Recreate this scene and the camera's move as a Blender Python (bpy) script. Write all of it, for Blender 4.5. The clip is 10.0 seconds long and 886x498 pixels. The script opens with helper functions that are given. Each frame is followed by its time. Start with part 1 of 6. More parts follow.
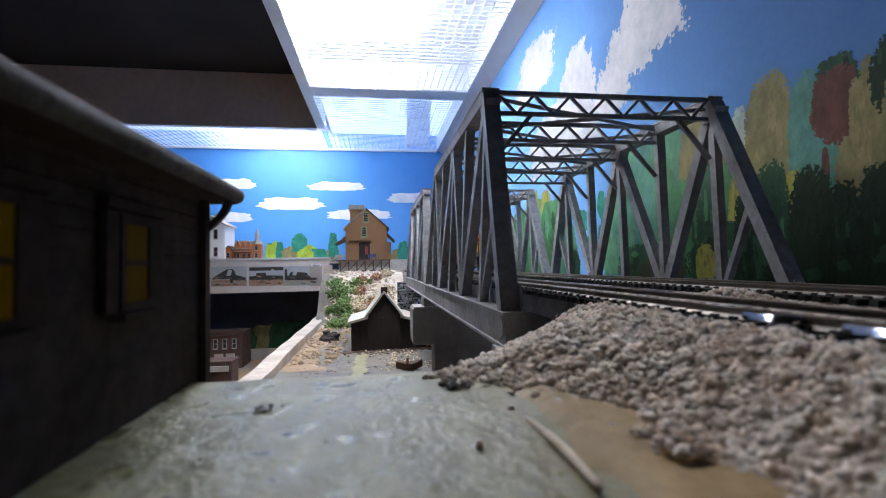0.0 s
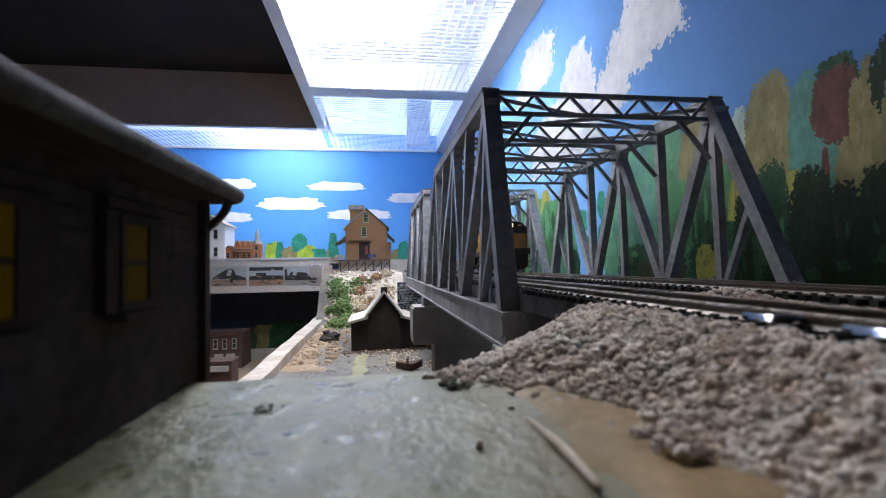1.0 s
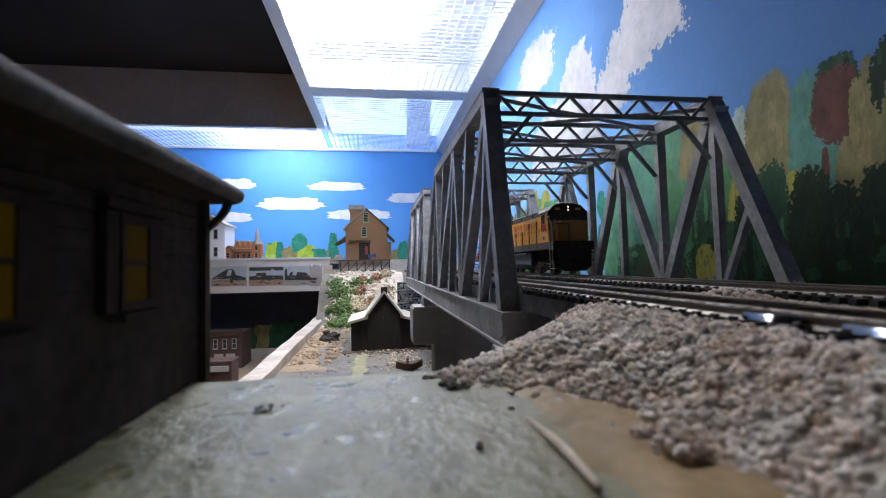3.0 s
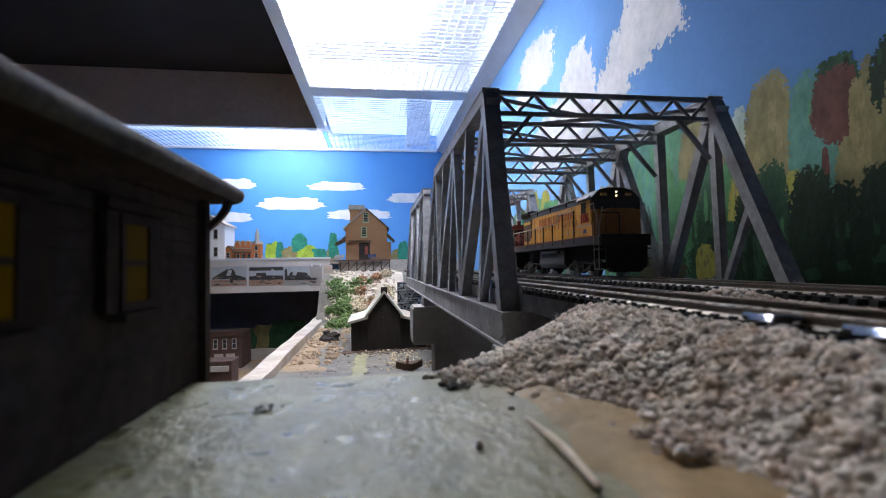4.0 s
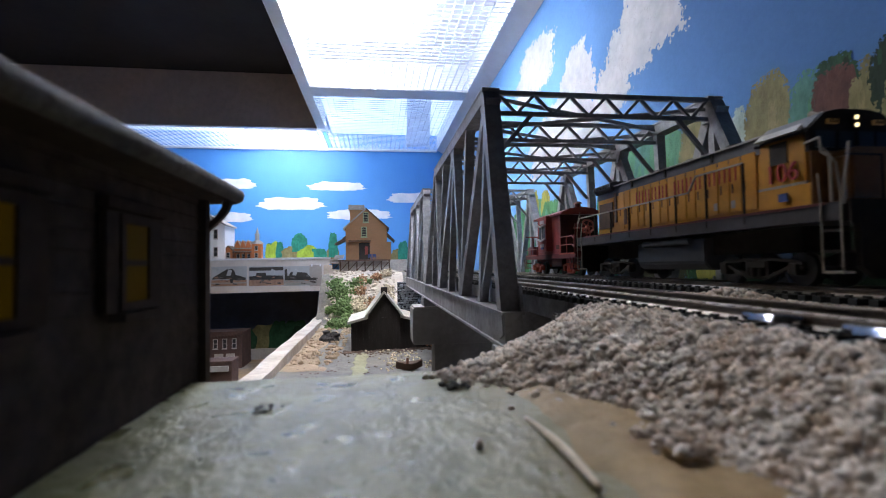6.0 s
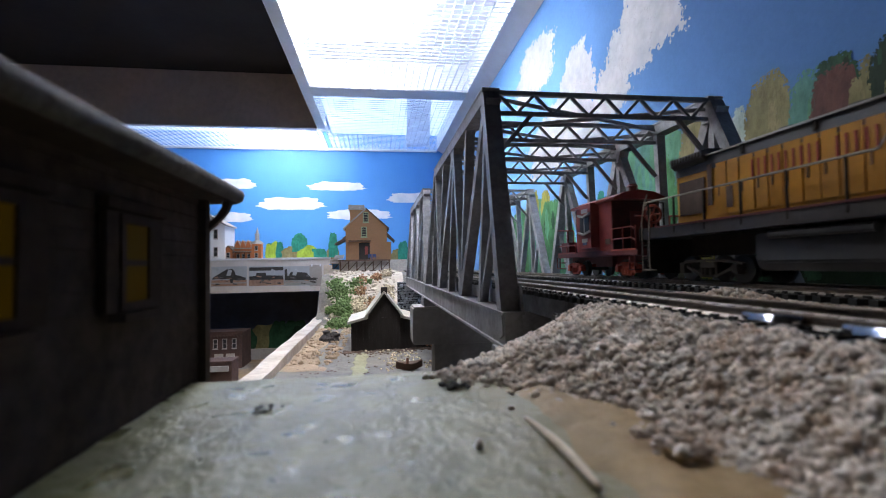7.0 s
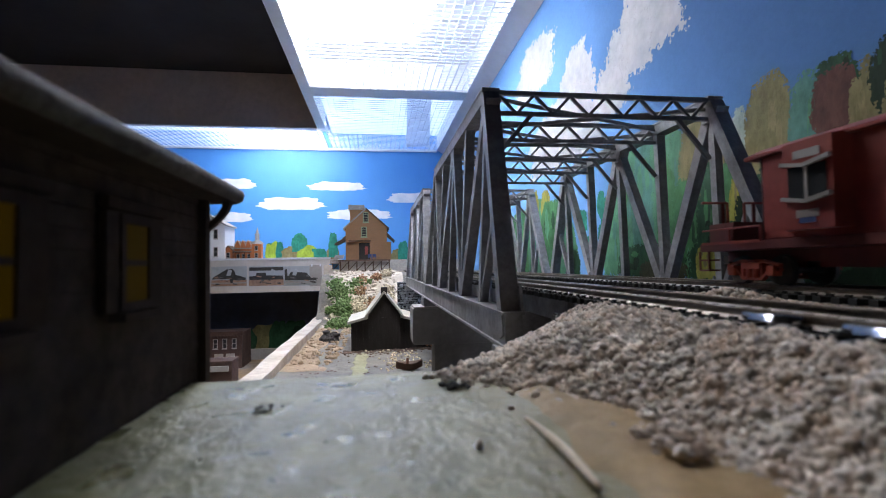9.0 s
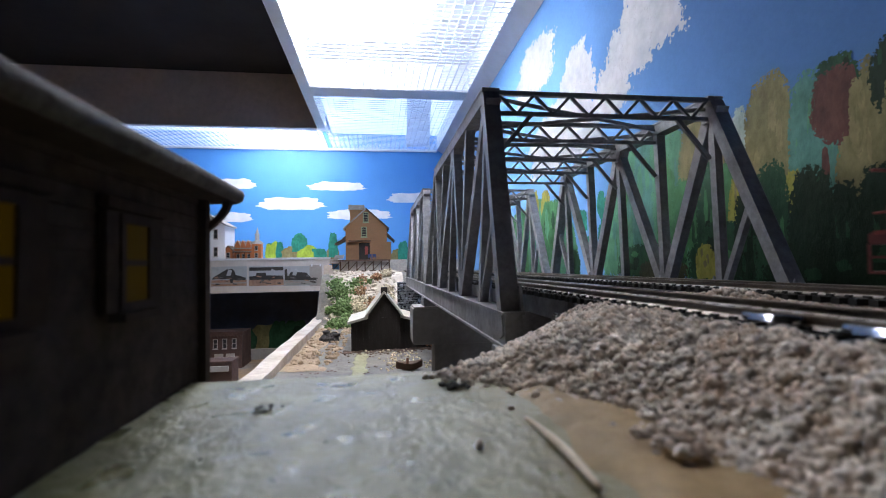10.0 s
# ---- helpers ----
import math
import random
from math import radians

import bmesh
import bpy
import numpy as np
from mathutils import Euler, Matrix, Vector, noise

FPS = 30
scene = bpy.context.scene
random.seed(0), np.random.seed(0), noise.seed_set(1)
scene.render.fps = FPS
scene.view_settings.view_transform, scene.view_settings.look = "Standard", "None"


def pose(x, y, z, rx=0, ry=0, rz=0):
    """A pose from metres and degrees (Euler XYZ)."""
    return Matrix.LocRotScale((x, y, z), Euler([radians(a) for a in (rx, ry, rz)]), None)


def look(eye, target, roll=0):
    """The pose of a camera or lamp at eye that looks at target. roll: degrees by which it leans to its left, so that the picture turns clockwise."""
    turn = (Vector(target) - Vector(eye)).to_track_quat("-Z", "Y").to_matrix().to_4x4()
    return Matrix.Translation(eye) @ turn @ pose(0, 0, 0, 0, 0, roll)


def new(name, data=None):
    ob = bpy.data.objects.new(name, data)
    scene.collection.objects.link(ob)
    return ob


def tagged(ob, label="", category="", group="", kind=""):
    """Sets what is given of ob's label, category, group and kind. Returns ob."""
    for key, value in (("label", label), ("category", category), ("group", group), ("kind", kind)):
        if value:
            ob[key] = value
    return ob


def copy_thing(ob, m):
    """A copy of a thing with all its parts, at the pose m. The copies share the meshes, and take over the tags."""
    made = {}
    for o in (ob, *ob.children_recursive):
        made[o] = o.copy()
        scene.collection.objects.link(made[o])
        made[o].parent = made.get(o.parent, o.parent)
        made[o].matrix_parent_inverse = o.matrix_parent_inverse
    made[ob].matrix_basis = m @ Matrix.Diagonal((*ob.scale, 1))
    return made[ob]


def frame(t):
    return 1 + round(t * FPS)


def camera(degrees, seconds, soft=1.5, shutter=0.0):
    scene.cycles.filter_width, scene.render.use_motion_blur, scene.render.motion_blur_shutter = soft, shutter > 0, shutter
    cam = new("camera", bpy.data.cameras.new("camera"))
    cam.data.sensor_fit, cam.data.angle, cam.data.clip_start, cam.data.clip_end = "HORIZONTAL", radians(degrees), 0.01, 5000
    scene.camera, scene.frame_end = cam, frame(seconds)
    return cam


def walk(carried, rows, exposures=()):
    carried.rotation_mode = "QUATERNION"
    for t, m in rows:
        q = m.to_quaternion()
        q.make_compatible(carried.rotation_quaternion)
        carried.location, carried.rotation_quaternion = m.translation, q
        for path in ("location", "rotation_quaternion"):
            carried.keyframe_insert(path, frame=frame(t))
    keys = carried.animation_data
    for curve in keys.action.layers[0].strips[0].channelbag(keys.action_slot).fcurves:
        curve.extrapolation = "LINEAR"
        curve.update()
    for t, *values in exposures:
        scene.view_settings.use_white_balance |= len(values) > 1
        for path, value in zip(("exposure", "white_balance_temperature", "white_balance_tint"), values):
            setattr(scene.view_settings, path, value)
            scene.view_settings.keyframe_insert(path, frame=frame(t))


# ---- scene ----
CAM = (0.0, 0.0, 0.025)
cam = camera(86.74, 10.0, soft=0.95, shutter=0.4)
fwd = Vector((0.14045, 0.98949, 0.03449))
HERE = look(CAM, Vector(CAM) + fwd, -0.99)
cam.data.dof.use_dof, cam.data.dof.focus_distance, cam.data.dof.aperture_fstop = True, 0.42, 23.0
walk(cam, [(0.0, HERE), (10.0, HERE)], exposures=[(0.0, 0.0), (10.0, 0.0)])

# ---- light: one dim room beyond the layout, the lit panels are built below ----
world = bpy.data.worlds.new("room_air")
world.use_nodes = True
scene.world = world
world.node_tree.nodes["Background"].inputs[0].default_value = (0.75, 0.8, 1.0, 1)
world.node_tree.nodes["Background"].inputs[1].default_value = 0.028

LAMP_MAIN, LAMP_FAR, LAMP_SIDE = 26.5, 1.7, 25.0


# ---- materials ----
def material(name, color, rough=0.6, metal=0.0, vary=0.25, grain=120.0, stain=18.0, bump=0.15, second=None, spec=0.5, stretch=(1, 1, 1), island=0.0, each=0.0, depth=0.001):
    m = bpy.data.materials.new(name)
    m.use_nodes = True
    nt = m.node_tree
    n, l = nt.nodes, nt.links
    b = n["Principled BSDF"]
    b.inputs["Roughness"].default_value = rough
    b.inputs["Metallic"].default_value = metal
    b.inputs["Specular IOR Level"].default_value = spec
    co = n.new("ShaderNodeTexCoord")
    mp = n.new("ShaderNodeMapping")
    mp.inputs["Scale"].default_value = stretch
    l.new(co.outputs["Object"], mp.inputs["Vector"])
    fine, coarse = n.new("ShaderNodeTexNoise"), n.new("ShaderNodeTexNoise")
    for t, s, d in ((fine, grain, 6), (coarse, stain, 4)):
        t.inputs["Scale"].default_value, t.inputs["Detail"].default_value = s, d
        t.inputs["Roughness"].default_value = 0.65
        l.new(mp.outputs[0], t.inputs["Vector"])
    second = second or tuple(c * (1 - 0.7 * min(1, vary * 1.6)) for c in color)
    mix = n.new("ShaderNodeMix")
    mix.data_type = "RGBA"
    mix.inputs[6].default_value, mix.inputs[7].default_value = (*color, 1), (*second, 1)
    ramp = n.new("ShaderNodeMapRange")
    ramp.inputs[1].default_value, ramp.inputs[2].default_value = 0.38, 0.68
    l.new(coarse.outputs[0], ramp.inputs[0])
    l.new(ramp.outputs[0], mix.inputs[0])
    hsv = n.new("ShaderNodeHueSaturation")
    l.new(mix.outputs[2], hsv.inputs["Color"])
    val = n.new("ShaderNodeMapRange")
    val.inputs[1].default_value, val.inputs[2].default_value = 0.3, 0.7
    val.inputs[3].default_value, val.inputs[4].default_value = 1 - vary, 1 + vary
    l.new(fine.outputs[0], val.inputs[0])
    last = val.outputs[0]
    if island or each:
        src = n.new("ShaderNodeNewGeometry").outputs["Random Per Island"] if island else n.new("ShaderNodeObjectInfo").outputs["Random"]
        k = island or each
        isl = n.new("ShaderNodeMapRange")
        isl.inputs[3].default_value, isl.inputs[4].default_value = 1 - k, 1 + k
        l.new(src, isl.inputs[0])
        mul = n.new("ShaderNodeMath")
        mul.operation = "MULTIPLY"
        l.new(last, mul.inputs[0])
        l.new(isl.outputs[0], mul.inputs[1])
        last = mul.outputs[0]
    l.new(last, hsv.inputs["Value"])
    l.new(hsv.outputs[0], b.inputs["Base Color"])
    rr = n.new("ShaderNodeMapRange")
    rr.inputs[3].default_value, rr.inputs[4].default_value = max(0.03, rough - 0.12), min(1, rough + 0.12)
    l.new(coarse.outputs[0], rr.inputs[0])
    l.new(rr.outputs[0], b.inputs["Roughness"])
    if bump:
        bp = n.new("ShaderNodeBump")
        bp.inputs["Strength"].default_value, bp.inputs["Distance"].default_value = bump, depth
        l.new(fine.outputs[0], bp.inputs["Height"])
        l.new(bp.outputs[0], b.inputs["Normal"])
    return m


def glow(name, color, strength):
    m = bpy.data.materials.new(name)
    m.use_nodes = True
    b = m.node_tree.nodes["Principled BSDF"]
    b.inputs["Base Color"].default_value = (*color, 1)
    b.inputs["Emission Color"].default_value = (*color, 1)
    b.inputs["Emission Strength"].default_value = strength
    return m


BRIDGE = material("grey_bridge_paint", (0.31, 0.31, 0.33), 0.5, vary=0.26, grain=260, stain=55, bump=0.1, second=(0.20, 0.19, 0.19))
RAIL_TOP = material("worn_rail_steel", (0.26, 0.21, 0.17), 0.36, 0.7, vary=0.2, grain=500, stain=80, second=(0.16, 0.12, 0.09))
SHINY = material("nickel_silver", (0.85, 0.85, 0.88), 0.16, 1.0, vary=0.06, grain=300, bump=0.05)
TIE = material("black_tie_plastic", (0.02, 0.018, 0.016), 0.6, vary=0.3, grain=600, each=0.35)
STONE_GRAIN = material("ballast_granite", (0.69, 0.62, 0.55), 0.7, vary=0.22, grain=900, stain=170, island=0.3, second=(0.56, 0.42, 0.31))
BALLAST_BED = material("glued_ballast_bed", (0.50, 0.45, 0.40), 0.9, vary=0.35, grain=500, stain=60, bump=0.8, depth=0.002)
PLATFORM = material("grey_green_platform_paint", (0.185, 0.185, 0.082), 0.40, spec=0.5, vary=0.26, grain=150, stain=60, bump=0.62, second=(0.098, 0.10, 0.046), depth=0.0028, stretch=(1, 0.8, 1))
DIRT = material("tan_dirt", (0.37, 0.24, 0.095), 0.68, vary=0.26, grain=300, stain=75, bump=0.5, second=(0.29, 0.20, 0.10))
TWIG = material("pale_twig", (0.74, 0.61, 0.47), 0.7, vary=0.15, grain=500, stain=100)
VALLEY = material("painted_valley_floor", (0.125, 0.115, 0.11), 0.8, vary=0.22, grain=130, stain=14, bump=0.5, second=(0.2, 0.175, 0.14), depth=0.004)
SAND = material("sandy_scatter", (0.36, 0.26, 0.17), 0.9, vary=0.3, grain=300, stain=25, bump=0.8, second=(0.24, 0.17, 0.11), depth=0.003)
PLASTER = material("white_plaster", (0.56, 0.49, 0.41), 0.85, vary=0.15, grain=90, stain=16, bump=0.6, second=(0.5, 0.42, 0.33), depth=0.004)
WHITE_EDGE = material("white_edge_paint", (0.55, 0.48, 0.41), 0.7, vary=0.12, grain=150, stain=22, bump=0.4, second=(0.38, 0.31, 0.25), depth=0.002)
DECK_TOP = material("deck_dust", (0.5, 0.46, 0.42), 0.9, vary=0.2, grain=200, stain=20)
FASCIA = material("pale_fascia_paint", (0.62, 0.58, 0.57), 0.6, vary=0.06, grain=90, stain=9)
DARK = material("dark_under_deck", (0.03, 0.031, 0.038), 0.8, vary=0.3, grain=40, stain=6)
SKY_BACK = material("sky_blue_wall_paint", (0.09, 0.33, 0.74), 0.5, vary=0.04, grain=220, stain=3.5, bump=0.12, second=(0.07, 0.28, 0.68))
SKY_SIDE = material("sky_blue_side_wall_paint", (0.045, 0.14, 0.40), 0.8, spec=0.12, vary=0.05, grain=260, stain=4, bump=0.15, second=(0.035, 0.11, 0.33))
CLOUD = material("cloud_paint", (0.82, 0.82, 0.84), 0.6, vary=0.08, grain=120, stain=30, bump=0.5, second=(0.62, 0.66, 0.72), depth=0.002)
# cloud paint dimmed in its colour to offset strong lamplight on the side wall
CLOUD_SIDE = material("dimmed_cloud_paint", (0.50, 0.50, 0.52), 0.8, spec=0.15, vary=0.09, grain=110, stain=22, bump=0.22, second=(0.40, 0.415, 0.46), depth=0.002)


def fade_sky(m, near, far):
    """A painted sky, deep blue overhead and paling towards its horizon; the lamplight's falloff along the wall is put
    into the colour too.
    """
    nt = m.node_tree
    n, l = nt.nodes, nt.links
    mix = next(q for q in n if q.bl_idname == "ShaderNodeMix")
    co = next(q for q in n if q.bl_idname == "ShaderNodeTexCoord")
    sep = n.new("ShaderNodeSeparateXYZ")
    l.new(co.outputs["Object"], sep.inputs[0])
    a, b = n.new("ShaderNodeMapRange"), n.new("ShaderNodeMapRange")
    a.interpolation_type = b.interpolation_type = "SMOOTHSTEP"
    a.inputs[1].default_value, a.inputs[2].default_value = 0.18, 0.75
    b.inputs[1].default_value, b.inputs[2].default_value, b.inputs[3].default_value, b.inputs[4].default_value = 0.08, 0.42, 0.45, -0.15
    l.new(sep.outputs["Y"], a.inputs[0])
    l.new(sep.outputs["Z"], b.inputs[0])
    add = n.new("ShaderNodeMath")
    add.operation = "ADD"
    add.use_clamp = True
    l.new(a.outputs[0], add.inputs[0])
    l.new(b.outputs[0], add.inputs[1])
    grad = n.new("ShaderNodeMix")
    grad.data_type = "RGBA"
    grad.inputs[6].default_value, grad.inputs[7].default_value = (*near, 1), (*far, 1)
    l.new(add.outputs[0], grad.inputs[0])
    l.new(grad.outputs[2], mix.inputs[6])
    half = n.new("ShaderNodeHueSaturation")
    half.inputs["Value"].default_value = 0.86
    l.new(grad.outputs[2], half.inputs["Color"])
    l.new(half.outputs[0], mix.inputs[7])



def dirt_edge(m, other, lo, hi):
    """Dirt thinning out over the platform paint, along its edge by the track: other up to lo, its own colour from hi on."""
    nt = m.node_tree
    n, l = nt.nodes, nt.links
    b = n["Principled BSDF"]
    own = b.inputs["Base Color"].links[0].from_socket
    co = n.new("ShaderNodeTexCoord")
    sep = n.new("ShaderNodeSeparateXYZ")
    l.new(co.outputs["Object"], sep.inputs[0])
    t = n.new("ShaderNodeTexNoise")
    t.inputs["Scale"].default_value, t.inputs["Detail"].default_value = 160, 5
    l.new(co.outputs["Object"], t.inputs["Vector"])
    add = n.new("ShaderNodeMath")
    add.operation = "MULTIPLY_ADD"
    add.inputs[1].default_value = 0.016
    l.new(t.outputs[0], add.inputs[0])
    l.new(sep.outputs["X"], add.inputs[2])
    r = n.new("ShaderNodeMapRange")
    r.interpolation_type = "SMOOTHSTEP"
    r.inputs[1].default_value, r.inputs[2].default_value = lo, hi
    l.new(add.outputs[0], r.inputs[0])
    mix = n.new("ShaderNodeMix")
    mix.data_type = "RGBA"
    mix.inputs[6].default_value = (*other, 1)
    l.new(r.outputs[0], mix.inputs[0])
    l.new(own, mix.inputs[7])
    l.new(mix.outputs[2], b.inputs["Base Color"])


dirt_edge(DIRT, (0.20, 0.17, 0.085), 0.0275, 0.0385)
dirt_edge(PLATFORM, (0.22, 0.19, 0.085), 0.036, 0.010)


def worn_gloss(m, size, low, high):
    """Small polished spots in a dull coat."""
    n, l = m.node_tree.nodes, m.node_tree.links
    co, t, r = n.new("ShaderNodeTexCoord"), n.new("ShaderNodeTexNoise"), n.new("ShaderNodeMapRange")
    t.inputs["Scale"].default_value, t.inputs["Detail"].default_value = size, 4
    r.inputs[1].default_value, r.inputs[2].default_value, r.inputs[3].default_value, r.inputs[4].default_value = 0.56, 0.66, high, low
    l.new(co.outputs["Object"], t.inputs["Vector"])
    l.new(t.outputs[0], r.inputs[0])
    l.new(r.outputs[0], n["Principled BSDF"].inputs["Roughness"])


worn_gloss(PLATFORM, 130, 0.13, 0.44)
# near end deepened and far end paled to stand for the lamp's reach
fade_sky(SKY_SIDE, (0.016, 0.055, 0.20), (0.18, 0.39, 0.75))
TRIM = material("white_trim_paint", (0.72, 0.74, 0.8), 0.45, vary=0.05, grain=60, stain=8)
GRID = material("eggcrate_plastic", (0.66, 0.72, 0.84), 0.4, vary=0.04, grain=50, stain=6, bump=0)
MILKY = material("milky_plastic", (0.80, 0.85, 0.95), 0.9, vary=0.04, grain=60, stain=8, bump=0)
MILKY.node_tree.nodes["Principled BSDF"].inputs["Transmission Weight"].default_value = 0.85
BOARD = material("raw_hardboard", (0.60, 0.49, 0.47), 0.7, vary=0.1, grain=70, stain=5, second=(0.52, 0.42, 0.40))
CEIL_DARK = material("dark_ceiling_board", (0.020, 0.015, 0.0165), 0.8, vary=0.15, grain=50, stain=5)
DEPOT_WALL = material("dark_brown_siding", (0.10, 0.078, 0.071), 0.9, spec=0.05, vary=0.3, grain=260, stain=40, bump=0.3)
DEPOT_ROOF = material("tarpaper_roof", (0.16, 0.145, 0.14), 0.8, vary=0.35, grain=420, stain=70, bump=0.9, depth=0.002)
DEPOT_TRIM = material("dark_trim", (0.08, 0.06, 0.055), 0.9, spec=0.05, vary=0.2, grain=300)
LIT_PANE = glow("lamplit_blind", (0.17, 0.092, 0.003), 0.05)
DIM_PANE = glow("half_lit_blind", (0.13, 0.072, 0.004), 0.035)
DIM_PANE.node_tree.nodes["Principled BSDF"].inputs["Specular IOR Level"].default_value = 0.03
LIT_PANE.node_tree.nodes["Principled BSDF"].inputs["Specular IOR Level"].default_value = 0.03
TAN_WOOD = material("weathered_tan_clapboard", (0.28, 0.142, 0.066), 0.75, vary=0.16, grain=200, stain=30, bump=0.3, second=(0.25, 0.135, 0.065), stretch=(1, 1, 5))
GREY_ROOF = material("grey_shingle", (0.30, 0.28, 0.26), 0.8, vary=0.2, grain=200, stain=40)
GREEN_TRIM = material("dull_green_trim", (0.24, 0.29, 0.17), 0.6, vary=0.1)
PANE = material("dark_glass", (0.02, 0.022, 0.024), 0.3, vary=0.1, bump=0, spec=0.3)
BROWN = material("dark_timber", (0.10, 0.055, 0.035), 0.75, vary=0.25, grain=200, stain=40)
SHED_WOOD = material("nearly_black_timber", (0.023, 0.017, 0.0145), 0.8, vary=0.3, grain=220, stain=50, stretch=(3, 3, 0.6))
PALE_ROOF = material("pale_shed_roof", (0.46, 0.43, 0.37), 0.8, vary=0.12, grain=160, stain=30)
CONCRETE = material("cast_concrete", (0.30, 0.28, 0.265), 0.8, vary=0.1, grain=150, stain=18, bump=0.3, second=(0.2, 0.185, 0.175))
ROCK = material("grey_cut_stone", (0.24, 0.25, 0.28), 0.8, vary=0.25, grain=200, stain=60, bump=0.6, each=0.4)
BUSH = material("foam_foliage", (0.16, 0.23, 0.085), 0.9, vary=0.35, grain=300, stain=60, island=0.35, second=(0.10, 0.17, 0.05))
BUSH_RED = material("rust_foliage", (0.36, 0.16, 0.09), 0.9, vary=0.35, grain=300, stain=60, island=0.35, second=(0.3, 0.2, 0.1))
BUSH_PALE = material("pale_straw_foliage", (0.62, 0.52, 0.36), 0.9, vary=0.3, grain=300, stain=60, island=0.3)
YELLOW = material("armour_yellow_paint", (0.60, 0.265, 0.014), 0.42, vary=0.1, grain=260, stain=40, second=(0.48, 0.21, 0.02), bump=0.05)
LOCO_GREY = material("engine_grey_paint", (0.062, 0.06, 0.064), 0.45, vary=0.12, grain=300, stain=50)
LOCO_RED = material("red_lettering", (0.40, 0.03, 0.02), 0.5, vary=0.15, grain=300)
LOCO_BLACK = material("running_gear_black", (0.042, 0.033, 0.027), 0.8, spec=0.2, vary=0.3, grain=300, stain=60)
# brown stands for the engine's backlit front; its shade is in the colour
NOSE_SHADED = material("shaded_nose_paint", (0.27, 0.115, 0.026), 0.5, vary=0.15, grain=260, stain=50)
RAILING = material("handrail_wire", (0.34, 0.29, 0.23), 0.45, vary=0.1, bump=0)
TANK = material("fuel_tank_grey", (0.06, 0.06, 0.066), 0.5, vary=0.15)
WHEEL = material("wheel_steel", (0.09, 0.085, 0.08), 0.4, 0.8, vary=0.15)
CAB_RED = material("caboose_red_paint", (0.27, 0.045, 0.030), 0.45, vary=0.12, grain=260, stain=40, second=(0.2, 0.02, 0.016), bump=0.05)
# darker copy of the caboose red; the end walls' shade is in it
CAB_SHADED = material("shaded_end_wall_red", (0.06, 0.014, 0.012), 0.7, vary=0.3, grain=260, stain=60)
CAB_DARK = material("caboose_roof_red", (0.13, 0.02, 0.018), 0.5, vary=0.15, grain=260, stain=40)
CAB_TRUCK = material("caboose_truck_orange_red", (0.37, 0.065, 0.028), 0.55, vary=0.2, grain=300, stain=80, second=(0.26, 0.04, 0.02))
PALE_GREY = material("pale_grey_trim", (0.36, 0.33, 0.31), 0.6, vary=0.1)
BLUE = material("blue_paint", (0.03, 0.06, 0.2), 0.5, vary=0.15)
HOUSE_WHITE = material("white_clapboard", (0.7, 0.7, 0.72), 0.6, vary=0.06, grain=200, stain=20)
BRICK_ORANGE = material("orange_brick", (0.48, 0.16, 0.06), 0.8, vary=0.22, grain=400, stain=60)
BRICK_DARK = material("dark_red_brick", (0.088, 0.048, 0.04), 0.8, vary=0.25, grain=400, stain=60)
LAMP_LENS = glow("headlight_lens", (1.0, 0.78, 0.42), 2.5)
LAMP_MAIN_MAT = glow("lamp_panel", (0.95, 0.96, 1.0), LAMP_MAIN)
LAMP_FAR_MAT = glow("lamp_panel_far", (0.62, 0.78, 1.0), LAMP_FAR)
LAMP_SIDE_MAT = glow("lamp_panel_side", (0.97, 0.97, 1.0), LAMP_SIDE)
PAINTS = {
    "olive": (0.225, 0.20, 0.09), "teal": (0.095, 0.245, 0.20), "green": (0.07, 0.21, 0.085), "dark": (0.012, 0.032, 0.015),
    "deep": (0.022, 0.075, 0.035), "yellow": (0.36, 0.34, 0.07), "lime": (0.36, 0.50, 0.06), "red": (0.13, 0.052, 0.042),
    "bark": (0.12, 0.05, 0.04), "pale": (0.45, 0.55, 0.5), "jade": (0.03, 0.24, 0.17), "soil": (0.05, 0.05, 0.025), "sand": (0.28, 0.24, 0.11), "mint": (0.105, 0.29, 0.165),
}
PAINT = {k: material("mural_" + k, c, 0.75, spec=0.2, vary=0.22, grain=170, stain=44, bump=0.36, depth=0.002, stretch=(1, 1.15, 0.7),
                     second=tuple(v * 0.6 for v in c)) for k, c in PAINTS.items()}


